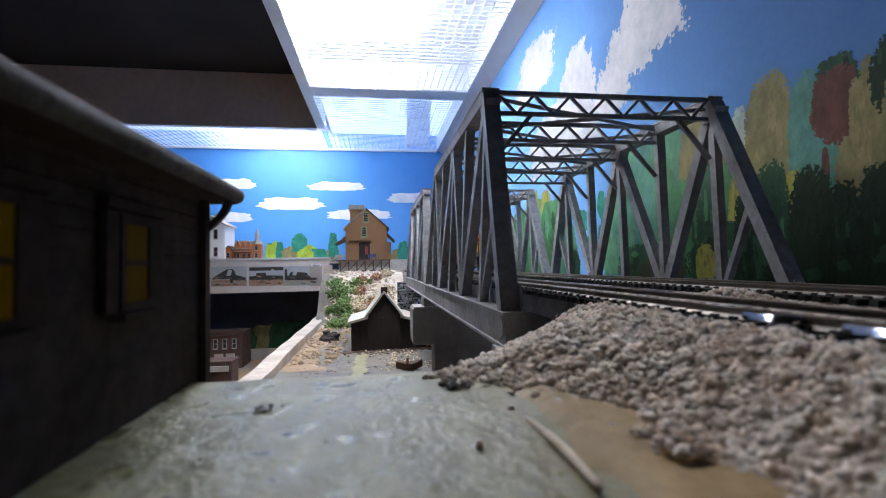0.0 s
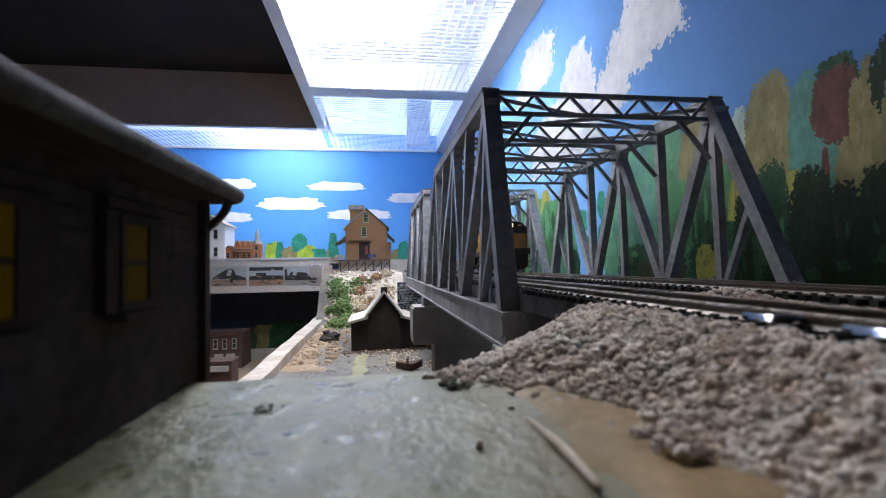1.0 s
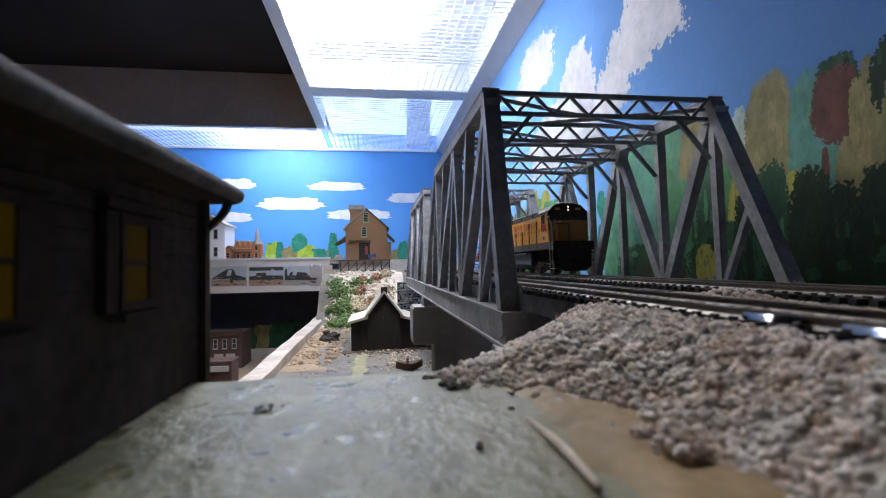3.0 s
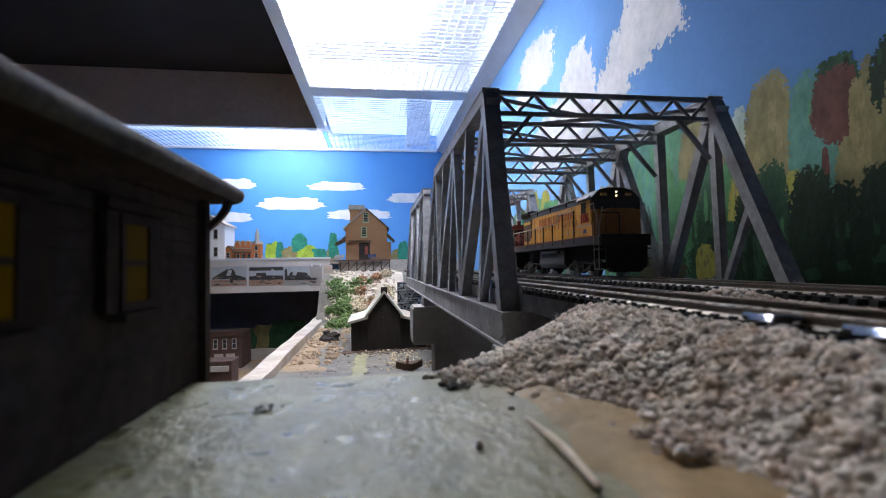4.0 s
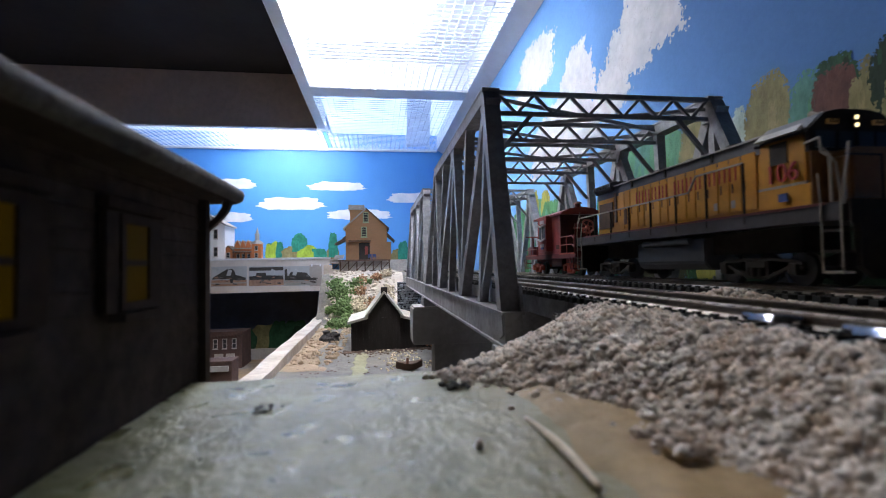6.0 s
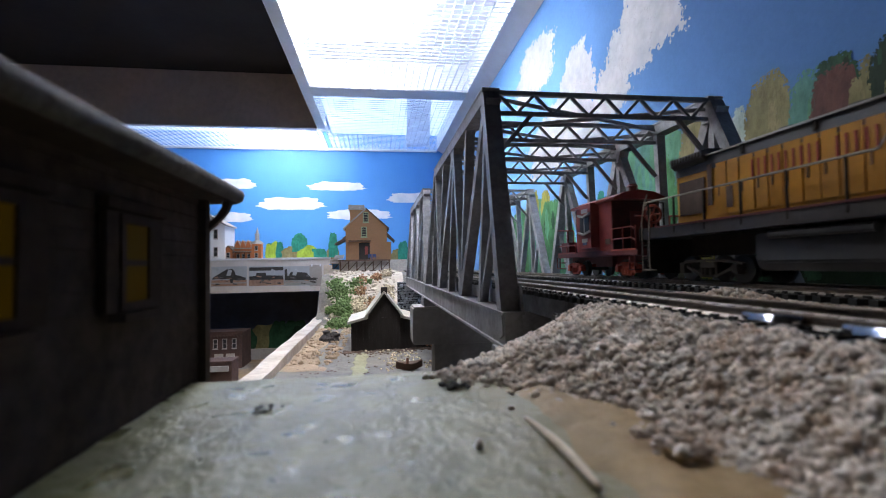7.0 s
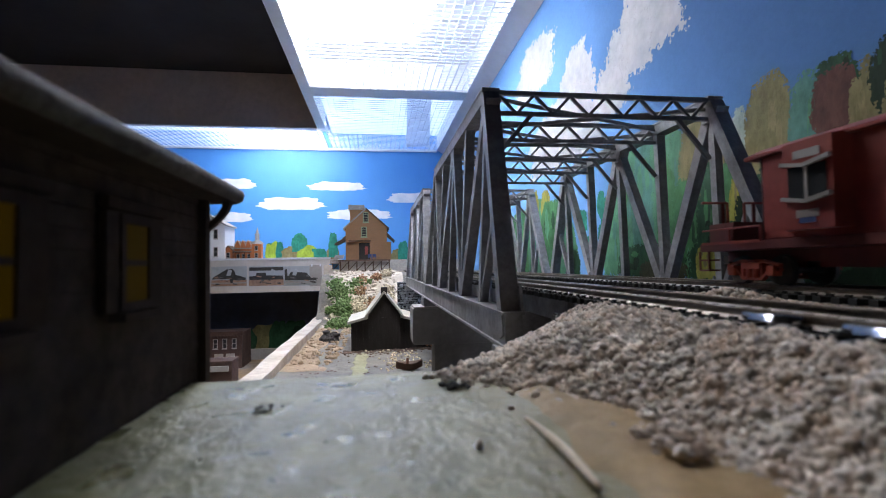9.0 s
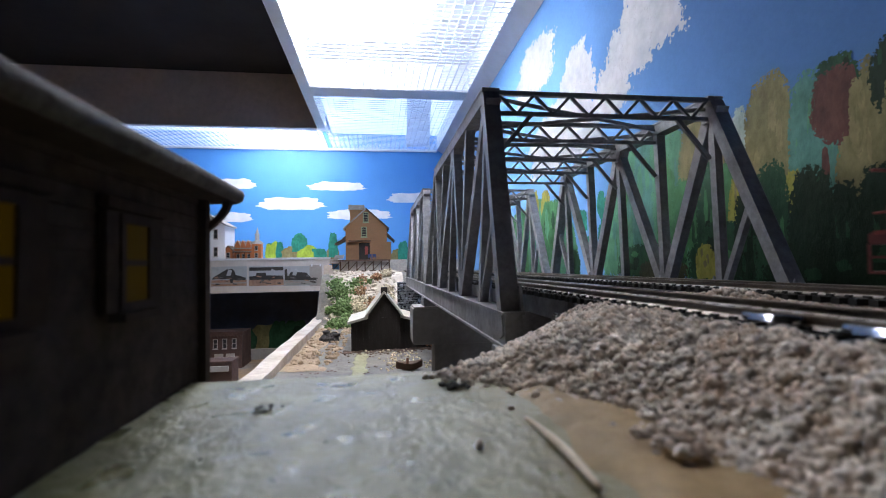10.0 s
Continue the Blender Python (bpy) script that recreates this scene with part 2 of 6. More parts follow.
def ragged(m, size, keep=0.5):
    """Brushed rim: the paint breaks up towards the rim of its patch and shows the layer under it."""
    nt = m.node_tree
    n, l = nt.nodes, nt.links
    rim = n.new("ShaderNodeAttribute")
    rim.attribute_name = "rim"
    co = n.new("ShaderNodeTexCoord")
    t = n.new("ShaderNodeTexNoise")
    t.inputs["Scale"].default_value, t.inputs["Detail"].default_value, t.inputs["Roughness"].default_value = size, 5, 0.65
    l.new(co.outputs["Object"], t.inputs["Vector"])
    sub = n.new("ShaderNodeMath")
    sub.operation = "MULTIPLY_ADD"
    sub.inputs[1].default_value = 2.6
    l.new(t.outputs[0], sub.inputs[0])
    l.new(rim.outputs["Fac"], sub.inputs[2])
    cover = n.new("ShaderNodeMapRange")
    cover.inputs[1].default_value, cover.inputs[2].default_value = 1.3 + keep, 1.3 + keep + 0.02
    cover.inputs[3].default_value, cover.inputs[4].default_value = 1.0, 0.0
    l.new(sub.outputs[0], cover.inputs[0])
    inside = n.new("ShaderNodeMath")
    inside.operation = "LESS_THAN"
    inside.inputs[1].default_value = 0.004
    l.new(rim.outputs["Fac"], inside.inputs[0])
    best = n.new("ShaderNodeMath")
    best.operation = "MAXIMUM"
    l.new(cover.outputs[0], best.inputs[0])
    l.new(inside.outputs[0], best.inputs[1])
    l.new(best.outputs[0], n["Principled BSDF"].inputs["Alpha"])


for m in PAINT.values():
    ragged(m, 460, 0.95)
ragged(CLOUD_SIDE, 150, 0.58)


# ---- shapes ----
def box(bm, lo, hi, m=None):
    r = bmesh.ops.create_cube(bm, size=1)
    c, s = (Vector(lo) + Vector(hi)) / 2, Vector(hi) - Vector(lo)
    for v in r["verts"]:
        v.co = Vector((v.co.x * s.x, v.co.y * s.y, v.co.z * s.z)) + c
        if m:
            v.co = m @ v.co
    return r["verts"]


def beam(bm, a, b, w, h, side=(1, 0, 0)):
    """A bar from a to b, w across along side, h the other way."""
    a, b = Vector(a), Vector(b)
    d = b - a
    z = d.normalized()
    x = Vector(side)
    x = (x - z * x.dot(z))
    if x.length < 1e-6:
        x = z.orthogonal()
    x.normalize()
    y = z.cross(x)
    m = Matrix((x, y, z)).transposed().to_4x4()
    m.translation = (a + b) / 2
    box(bm, (-w / 2, -h / 2, -d.length / 2), (w / 2, h / 2, d.length / 2), m)


def rod(bm, a, b, r, n=8, r2=None):
    a, b = Vector(a), Vector(b)
    d = b - a
    m = d.to_track_quat("Z", "Y").to_matrix().to_4x4()
    m.translation = (a + b) / 2
    bmesh.ops.create_cone(bm, cap_ends=True, segments=n, radius1=r, radius2=r if r2 is None else r2, depth=d.length, matrix=m)


def prism(bm, outline, axis, lo, hi):
    """A closed outline of 2-D points pushed along one axis from lo to hi."""
    def at(p, q):
        v = list(p)
        v.insert("xyz".index(axis), q)
        return bm.verts.new(v)
    a, b = [at(p, lo) for p in outline], [at(p, hi) for p in outline]
    n = len(outline)
    for i in range(n):
        bm.faces.new((a[i], a[(i + 1) % n], b[(i + 1) % n], b[i]))
    bm.faces.new(a[::-1])
    bm.faces.new(b)
    bmesh.ops.recalc_face_normals(bm, faces=bm.faces[:])


def part(name, bm, mat, parent=None, label="", at=None, bevel=0.0, smooth=False):
    if bevel:
        bmesh.ops.bevel(bm, geom=[e for e in bm.edges if e.is_manifold and e.calc_face_angle(0) > 0.5], offset=bevel, segments=2, affect="EDGES", clamp_overlap=True)
    me = bpy.data.meshes.new(name)
    bm.to_mesh(me)
    bm.free()
    me.materials.append(mat)
    if smooth:
        for p in me.polygons:
            p.use_smooth = True
    ob = new(name, me)
    ob.parent = parent
    if at is not None:
        ob.matrix_basis = at
    if label:
        ob["label"] = label
    return ob


def one(name, mat, lo, hi, parent=None, label="", bevel=0.0):
    bm = bmesh.new()
    box(bm, lo, hi)
    return part(name, bm, mat, parent, label, bevel=bevel)


def empty(name, m=None):
    ob = new(name)
    ob.empty_display_size = 0.02
    if m is not None:
        ob.matrix_basis = m
    return ob


def raw(name, verts, faces, mat, parent=None, label=""):
    me = bpy.data.meshes.new(name)
    me.from_pydata(verts, [], faces)
    me.materials.append(mat)
    ob = new(name, me)
    ob.parent = parent
    if label:
        ob["label"] = label
    return ob


ICO_BM = bmesh.new()
bmesh.ops.create_icosphere(ICO_BM, subdivisions=1, radius=1)
ICO_V = np.array([v.co[:] for v in ICO_BM.verts])
ICO_BM.verts.index_update()
ICO_F = np.array([[v.index for v in f.verts] for f in ICO_BM.faces])
ICO_BM.free()


def grains(name, spots, sizes, mat, parent=None, label="", rng=None, flat=0.75, rough=0.25, soft=False):
    """Many small uneven lumps in one mesh."""
    vs, fs = [], []
    for i, (p, s) in enumerate(zip(spots, sizes)):
        v = ICO_V * (1 + rng.uniform(-rough, rough, (len(ICO_V), 1))) * (s * rng.uniform(0.7, 1.25, 3)) * (1, 1, flat)
        a = rng.uniform(0, 6.28)
        c, q = math.cos(a), math.sin(a)
        v = np.stack([v[:, 0] * c - v[:, 1] * q, v[:, 0] * q + v[:, 1] * c, v[:, 2]], 1) + p
        vs.append(v)
        fs.append(ICO_F + i * len(ICO_V))
    ob = raw(name, np.concatenate(vs).tolist(), np.concatenate(fs).tolist(), mat, parent, label)
    ob.data.polygons.foreach_set("use_smooth", [soft] * len(ob.data.polygons))
    return ob


def words(name, text, size, mat, parent, m, depth=0.0003):
    cu = bpy.data.curves.new(name, "FONT")
    cu.body, cu.size, cu.extrude = text, size, depth
    cu.align_x = cu.align_y = "CENTER"
    cu.materials.append(mat)
    ob = new(name, cu)
    ob.parent, ob.matrix_basis = parent, m
    return ob


# ---- walls with their painted scenery ----
WALL_X, BACK_Y, CEIL_Z = 0.229, 1.5, 0.395
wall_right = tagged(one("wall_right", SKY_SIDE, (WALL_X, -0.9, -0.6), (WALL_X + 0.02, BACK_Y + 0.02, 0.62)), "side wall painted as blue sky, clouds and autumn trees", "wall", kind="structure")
wall_back = tagged(one("wall_back", SKY_BACK, (-2.2, BACK_Y, -0.6), (WALL_X, BACK_Y + 0.02, 0.62)), "back wall painted as bright blue sky with flat clouds", "wall", kind="structure")
layer = {"x": 0, "y": 0}


def daub(axis, u, v, w, h, mat, name, seed, tip=0.5, lumps=5, wob=0.12, lean=0.0, flat=False, round_foot=False):
    """One painted patch on a wall: u along the wall, v its foot, w wide, h high; a thin skin of paint with an uneven rim."""
    rng = random.Random(seed)
    ph = [rng.uniform(0, 6.28) for _ in range(4)]
    layer[axis] += 1
    off = 0.0001 + 0.0000012 * layer[axis]
    pts = []
    n = 96
    for i in range(n):
        a = 2 * math.pi * i / n
        k = 1 + wob * (0.6 * math.sin(lumps * a + ph[0]) + 0.5 * math.sin((2 * lumps + 1) * a + ph[1]) + 0.12 * math.sin(17 * a + ph[2])) + rng.uniform(-0.012, 0.012)
        x, y = math.cos(a) * k, math.sin(a) * k
        if flat:
            x = math.copysign(abs(math.cos(a)) ** 0.62, x) * k
            y *= 0.45 if y < 0 else 1
        if y > 0 and not flat:
            x = math.copysign(abs(math.cos(a)) ** 0.55, x) * k * (1 - tip * y * 0.5)
        elif not flat and not round_foot:
            y = max(-1, y * 1.8)
            x = math.copysign(abs(math.cos(a)) ** 0.35, x) * k
        pts.append((u + x * w / 2 + lean * (y + 1) * h / 2, v + (y + 1) * h / 2))
    bm = bmesh.new()
    if axis == "x":
        c = (u + lean * h / 2, v + h / 2)
        s = max(0.55, 1 - (0.026 if mat is CLOUD_SIDE else 0.013) / min(w, h))
        rim = bm.verts.layers.float.new("rim")
        outer = [bm.verts.new((WALL_X - off, p, q)) for p, q in pts]
        inner = [bm.verts.new((WALL_X - off, c[0] + (p - c[0]) * s, c[1] + (q - c[1]) * s)) for p, q in pts]
        for e in outer:
            e[rim] = 1.0
        for i in range(n):
            bm.faces.new((outer[i], outer[i - 1], inner[i - 1], inner[i]))
        bm.faces.new(inner[::-1])
        return part(name, bm, mat, wall_right)
    prism(bm, pts, "y", BACK_Y - off, BACK_Y + 0.001)
    return part(name, bm, mat, wall_back)


TREES_SIDE = [
    (0.720, 0.010, 0.160, 0.096, "green"),
    (0.640, 0.010, 0.090, 0.104, "mint"),
    (0.652, 0.080, 0.026, 0.050, "yellow"),
    (0.611, 0.076, 0.034, 0.048, "yellow"),
    (0.590, 0.010, 0.085, 0.096, "green"),
    (0.540, 0.010, 0.050, 0.062, "mint"),
    (0.524, 0.010, 0.034, 0.030, "deep"),
    (0.452, 0.030, 0.003, 0.052, "jade"),
    (0.497, 0.060, 0.022, 0.024, "jade"),
    (0.452, 0.070, 0.017, 0.028, "jade"),
    (0.453, 0.044, 0.014, 0.020, "jade"),
    (0.483, 0.032, 0.020, 0.022, "jade"),
    (0.428, 0.011, 0.040, 0.083, "mint"),
    (0.392, 0.011, 0.052, 0.114, "mint"),
    (0.366, 0.011, 0.050, 0.119, "teal"),
    (0.336, 0.012, 0.046, 0.113, "mint"),
    (0.345, 0.012, 0.020, 0.100, "green"),
    (0.302, 0.058, 0.046, 0.070, "sand"),
    (0.320, 0.012, 0.036, 0.072, "green"),
    (0.372, 0.010, 0.090, 0.030, "deep"),
    (0.352, 0.009, 0.060, 0.018, "soil"),
    (0.289, 0.013, 0.035, 0.077, "deep"),
    (0.267, 0.014, 0.032, 0.086, "green"),
    (0.265, 0.083, 0.014, 0.038, "pale"),
    (0.206, 0.021, 0.028, 0.077, "teal"),
    (0.188, 0.021, 0.030, 0.081, "olive"),
    (0.243, 0.038, 0.036, 0.094, "olive"),
    (0.218, 0.036, 0.024, 0.088, "teal"),
    (0.188, 0.024, 0.021, 0.093, "olive"),
    (0.202, 0.101, 0.022, 0.026, "deep"),
    (0.203, 0.082, 0.025, 0.039, "red"),
    (0.174, 0.086, 0.023, 0.039, "dark"),
    (0.267, 0.022, 0.019, 0.057, "yellow"),
    (0.229, 0.021, 0.016, 0.053, "yellow"),
    (0.209, 0.061, 0.004, 0.021, "bark"),
    (0.192, 0.073, 0.008, 0.038, "sand"),
    (0.272, 0.004, 0.083, 0.046, "deep"),
    (0.259, 0.011, 0.026, 0.059, "dark"),
    (0.243, 0.012, 0.025, 0.069, "deep"),
    (0.218, 0.010, 0.027, 0.063, "dark"),
    (0.200, 0.010, 0.016, 0.053, "dark"),
    (0.182, 0.011, 0.025, 0.057, "dark"),
    (0.201, 0.003, 0.092, 0.032, "dark"),
    (0.300, 0.011, 0.019, 0.025, "yellow"),
    (0.172, 0.063, 0.018, 0.044, "olive"),
]
CLOUDS_SIDE = [
    (0.650, 0.263, 0.159, 0.084),
    (0.513, 0.179, 0.093, 0.094),
    (0.367, 0.194, 0.095, 0.080),
    (0.398, 0.187, 0.090, 0.061),
    (0.427, 0.177, 0.066, 0.049),
    (0.562, 0.140, 0.222, 0.089),
    (0.434, 0.165, 0.079, 0.047),
]
TREES_BACK = [
    (-0.324, 0.055, 0.027, 0.048, "jade"),
    (-0.309, 0.054, 0.030, 0.052, "lime"),
    (-0.295, 0.054, 0.024, 0.052, "jade"),
    (-0.255, 0.050, 0.071, 0.041, "sand"),
    (-0.236, 0.074, 0.048, 0.056, "jade"),
    (-0.205, 0.049, 0.046, 0.045, "lime"),
    (-0.180, 0.046, 0.058, 0.038, "jade"),
    (-0.219, 0.046, 0.051, 0.038, "lime"),
    (-0.135, 0.048, 0.038, 0.042, "sand"),
    (-0.134, 0.055, 0.028, 0.079, "jade"),
    (0.077, 0.027, 0.072, 0.053, "olive"),
    (0.085, 0.034, 0.036, 0.070, "jade"),
    (0.111, 0.026, 0.023, 0.040, "lime"),
    (-0.329, 0.055, 0.017, 0.045, "lime"),
]
CLOUDS_BACK = [
    (-0.260, 0.190, 0.196, 0.054),
    (-0.121, 0.255, 0.174, 0.038),
    (-0.425, 0.256, 0.118, 0.045),
    (-0.430, 0.156, 0.108, 0.041),
    (-0.052, 0.161, 0.197, 0.046),
    (0.105, 0.215, 0.132, 0.044),
]
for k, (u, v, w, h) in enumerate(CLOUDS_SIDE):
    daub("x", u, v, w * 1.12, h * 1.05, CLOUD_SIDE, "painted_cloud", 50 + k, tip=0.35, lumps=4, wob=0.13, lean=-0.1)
NEAR_TONE = {"olive": ("sand", "olive"), "teal": ("mint", "teal"), "green": ("mint", "deep", "green"), "dark": ("deep", "dark"), "deep": ("green", "dark", "deep"), "yellow": ("olive", "yellow"), "red": ("bark", "red"), "mint": ("green", "teal", "mint"), "sand": ("olive", "sand")}
strokes = random.Random(77)
for k, (u, v, w, h, c) in enumerate(TREES_SIDE):
    daub("x", u, v, w * 1.12, h * 1.03, PAINT[c], "painted_tree", k, tip=0.25, lumps=5, wob=0.045, round_foot=v > 0.06)
    for q in range(7 if c in NEAR_TONE else 0):
        bw, bh = w * strokes.uniform(0.08, 0.2), h * strokes.uniform(0.14, 0.34)
        uu, vv = u + w * strokes.uniform(-0.3, 0.3), v + h * strokes.uniform(0.08, 0.7)
        daub("x", uu, vv, bw, bh, PAINT[strokes.choice(NEAR_TONE[c])], "brush_stroke", 500 + 9 * k + q, tip=0.3, lumps=4, wob=0.16, round_foot=True)
for k, (u, v, w, h) in enumerate(CLOUDS_BACK):
    daub("y", u, v, w, h, CLOUD, "painted_cloud", 80 + k, tip=0.5, lumps=6, wob=0.10, flat=True)
for k, (u, v, w, h, c) in enumerate(TREES_BACK):
    daub("y", u, v, w, h, PAINT[c], "painted_bush", 120 + k, tip=0.4, lumps=5, wob=0.08)


# ---- ceiling: light boxes behind eggcrate panels ----
def grid_panel(name, x0, x1, y0, y1, z, pitch=0.0135):
    nx, ny = int(round((x1 - x0) / pitch)), int(round((y1 - y0) / pitch))
    grid = one("grid", GRID, (x0, y0, z), (x1, y0 + 0.0012, z + 0.003))
    long_slat = one("slat", GRID, (-0.00055, y0, z), (0.00055, y1, z + 0.0022), grid)
    cross_slat = one("slat", GRID, (x0, -0.00055, z + 0.0003), (x1, 0.00055, z + 0.0019), grid)
    long_slat.location.x, cross_slat.location.y = x0, y1
    for i in range(1, nx + 1):
        o = new("slat", long_slat.data)
        o.parent, o.location = grid, (x0 + (x1 - x0) * i / nx, 0, 0)
    for j in range(1, ny):
        o = new("slat", cross_slat.data)
        o.parent, o.location = grid, (0, y0 + (y1 - y0) * j / ny, 0)
    return grid


LX0, LX1 = -0.132, 0.198
ceiling = tagged(one("ceiling", CEIL_DARK, (-2.2, -0.9, 0.535), (WALL_X, BACK_Y, 0.56)), "dark board ceiling above the layout", "ceiling", kind="structure")
for nm, mt, x0, x1, y0, y1 in (("light_panel", LAMP_MAIN_MAT, LX0, LX1, 0.35, 0.97), ("light_panel", LAMP_FAR_MAT, LX0, LX1, 1.02, BACK_Y - 0.004), ("light_panel", LAMP_SIDE_MAT, -0.85, LX0 - 0.012, 1.275, BACK_Y - 0.004)):
    p = empty(nm, pose((x0 + x1) / 2, (y0 + y1) / 2, CEIL_Z))
    tagged(p, "lit ceiling light box behind a white eggcrate grid", "ceiling light", "ceiling light boxes")
    cx, cy = (x0 + x1) / 2, (y0 + y1) / 2
    g = grid_panel("grid", x0 - cx, x1 - cx, y0 - cy, y1 - cy, 0.0)
    g.parent = p
    main = mt is LAMP_MAIN_MAT
    side = mt is LAMP_SIDE_MAT
    dx0, dx1, dy0, dy1 = (0.017, 0.135, 0.08, 0.10) if main else (0.46, 0.0, 0.0, 0.09) if side else (0.0, 0.0, 0.0, 0.0)
    one("diffuser", mt, (x0 - cx + dx0, y0 - cy + dy0, 0.05), (x1 - cx - dx1, y1 - cy - dy1, 0.054), p)
    if mt is LAMP_FAR_MAT:
        bm = bmesh.new()
        prism(bm, [(0.072 - cx, 1.024 - cy), (0.125 - cx, 1.024 - cy), (0.170 - cx, 1.468 - cy), (0.096 - cx, 1.468 - cy)], "z", 0.0035, 0.0075)
        part("baffle", bm, MILKY, p, "milky plastic strip lying on the grid")
    if side:
        one("diffuser", LAMP_FAR_MAT, (x0 - cx, y0 - cy, 0.05), (x0 - cx + dx0 - 0.004, y1 - cy, 0.054), p)
    one("housing", TRIM, (x0 - cx, y0 - cy, 0.056), (x1 - cx, y1 - cy, 0.062), p)
for nm, lo, hi in (
        ("trim_1", (-0.152, -0.9, CEIL_Z - 0.002), (LX0 + 0.001, 1.27, CEIL_Z + 0.09)),
        ("trim_3", (LX0 + 0.001, 0.97, CEIL_Z - 0.003), (LX1, 1.02, CEIL_Z + 0.08)),
        ("trim_4", (-2.2, BACK_Y - 0.004, CEIL_Z - 0.004), (LX1, BACK_Y - 0.0125 + 0.012, CEIL_Z + 0.004)),
        ("trim_5", (LX0 + 0.001, -0.9, CEIL_Z - 0.001), (LX1, 0.35, CEIL_Z + 0.08))):
    tagged(one(nm, TRIM if nm != "trim_5" else CEIL_DARK, lo, hi, bevel=0.001), "white painted wooden trim round the ceiling light", "trim", kind="structure")
bm = bmesh.new()
prism(bm, [(LX1, CEIL_Z + 0.003), (WALL_X - 0.0006, CEIL_Z - 0.014), (WALL_X - 0.0006, CEIL_Z + 0.09), (LX1, CEIL_Z + 0.09)], "y", -0.9, BACK_Y - 0.001)
tagged(part("trim_2", bm, TRIM), "white painted cove moulding between ceiling light and wall", "trim", kind="structure")
tagged(one("wall_valance", BOARD, (-2.2, 1.262, CEIL_Z - 0.001), (-0.153, 1.27, 0.5345)), "bare grey-brown hardboard valance hanging below the ceiling", "valance", kind="structure")
tagged(one("trim_6", TRIM, (-2.2, 1.258, CEIL_Z - 0.004), (-0.1525, 1.274, CEIL_Z - 0.0015)), "thin white edge strip under the valance", "trim", kind="structure")

# ---- ground: foreground shelf, valley, far deck ----
def sheet(name, x0, x1, y0, y1, nx, ny, height, mat, parent=None, label="", skirt=None):
    vs, fs = [], []
    for j in range(ny + 1):
        for i in range(nx + 1):
            x, y = x0 + (x1 - x0) * i / nx, y0 + (y1 - y0) * j / ny
            vs.append((x, y, height(x, y)))
    w = nx + 1
    for j in range(ny):
        for i in range(nx):
            a = j * w + i
            fs.append((a, a + 1, a + w + 1, a + w))
    if skirt is not None:
        rim = [i for i in range(w)] + [j * w + nx for j in range(1, ny + 1)] + [ny * w + i for i in range(nx - 1, -1, -1)] + [j * w for j in range(ny - 1, 0, -1)]
        base = len(vs)
        vs += [(vs[r][0], vs[r][1], skirt) for r in rim]
        k = len(rim)
        fs += [(rim[q], base + q, base + (q + 1) % k, rim[(q + 1) % k]) for q in range(k)]
        fs.append(tuple(base + q for q in range(k)))
    ob = raw(name, vs, fs, mat, parent, label)
    for p in ob.data.polygons:
        p.use_smooth = len(p.vertices) == 4 and skirt is None
    return ob


def n3(x, y, s, k=0.0):
    return noise.noise((x * s + k, y * s - k, k))


def smooth(t):
    t = min(1, max(0, t))
    return t * t * (3 - 2 * t)


def toe(y):
    """Foot of the ballast bank, across the line."""
    knots = [(-1, 0.040), (0.05, 0.040), (0.06, 0.040), (0.077, 0.037), (0.095, 0.026), (0.107, 0.013), (0.13, 0.031), (0.15, 0.045), (0.17, 0.060), (0.19, 0.078), (2, 0.3)]
    for (a, p), (b, q) in zip(knots, knots[1:]):
        if y <= b:
            return p + (q - p) * (y - a) / (b - a)
    return 0.066


def bank(x, y):
    t = toe(y)
    if x < t and y > 0.1075:
        return max(-0.05, -2.0 * min(t - x, 0.6 * (y - 0.1075)))
    crest = 0.066 + 0.012 * smooth((y - 0.115) / 0.04) + 0.02 * smooth((y - 0.15) / 0.04)
    h = 0.0117 * smooth((x - t) / max(0.006, crest - t)) ** 0.85
    return h + (0.0009 * n3(x, y, 220) + 0.0006 * n3(x, y, 420, 3)) * min(1, h / 0.004) if x < 0.072 else min(h, 0.0100)


def shelf_top(x, y):
    return 0.00035 * n3(x, y, 30) + 0.0002 * n3(x, y, 130, 5) - 0.0003


platform = tagged(sheet("platform", -0.25, 0.034, -0.35, 0.112, 140, 200, shelf_top, PLATFORM, skirt=-0.02), "worn grey-green painted station platform with a ragged edge", "platform", kind="structure")
tagged(sheet("ground", 0.016, 0.228, -0.35, 0.1115, 150, 200, lambda x, y: -0.0012 + 0.0019 * smooth((x - 0.021 + 0.006 * n3(x, y, 70, 3) + 0.002 * n3(x, y, 260, 1) - 0.05 * max(0, y - 0.095)) / 0.013) + 0.0004 * n3(x, y, 120, 2), DIRT, skirt=-0.02), "tan dirt strip beside the ballast bank", "ground", kind="structure")
tagged(sheet("track_bed", 0.008, 0.2285, -0.35, 0.195, 160, 260, lambda x, y: bank(x, y) - 0.0012, BALLAST_BED), "sloping bed of glued grey ballast under the tracks", "ground", kind="structure")
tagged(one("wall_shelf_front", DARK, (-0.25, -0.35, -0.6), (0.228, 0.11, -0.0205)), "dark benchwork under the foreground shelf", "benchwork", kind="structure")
tagged(one("wall_abutment_bank", BROWN, (0.064, 0.1125, -0.6), (0.228, 0.185, -0.003)), "dark earth bank under the bridge end", "bank", kind="structure")

rng = np.random.default_rng(4)
spots, sizes = [], []
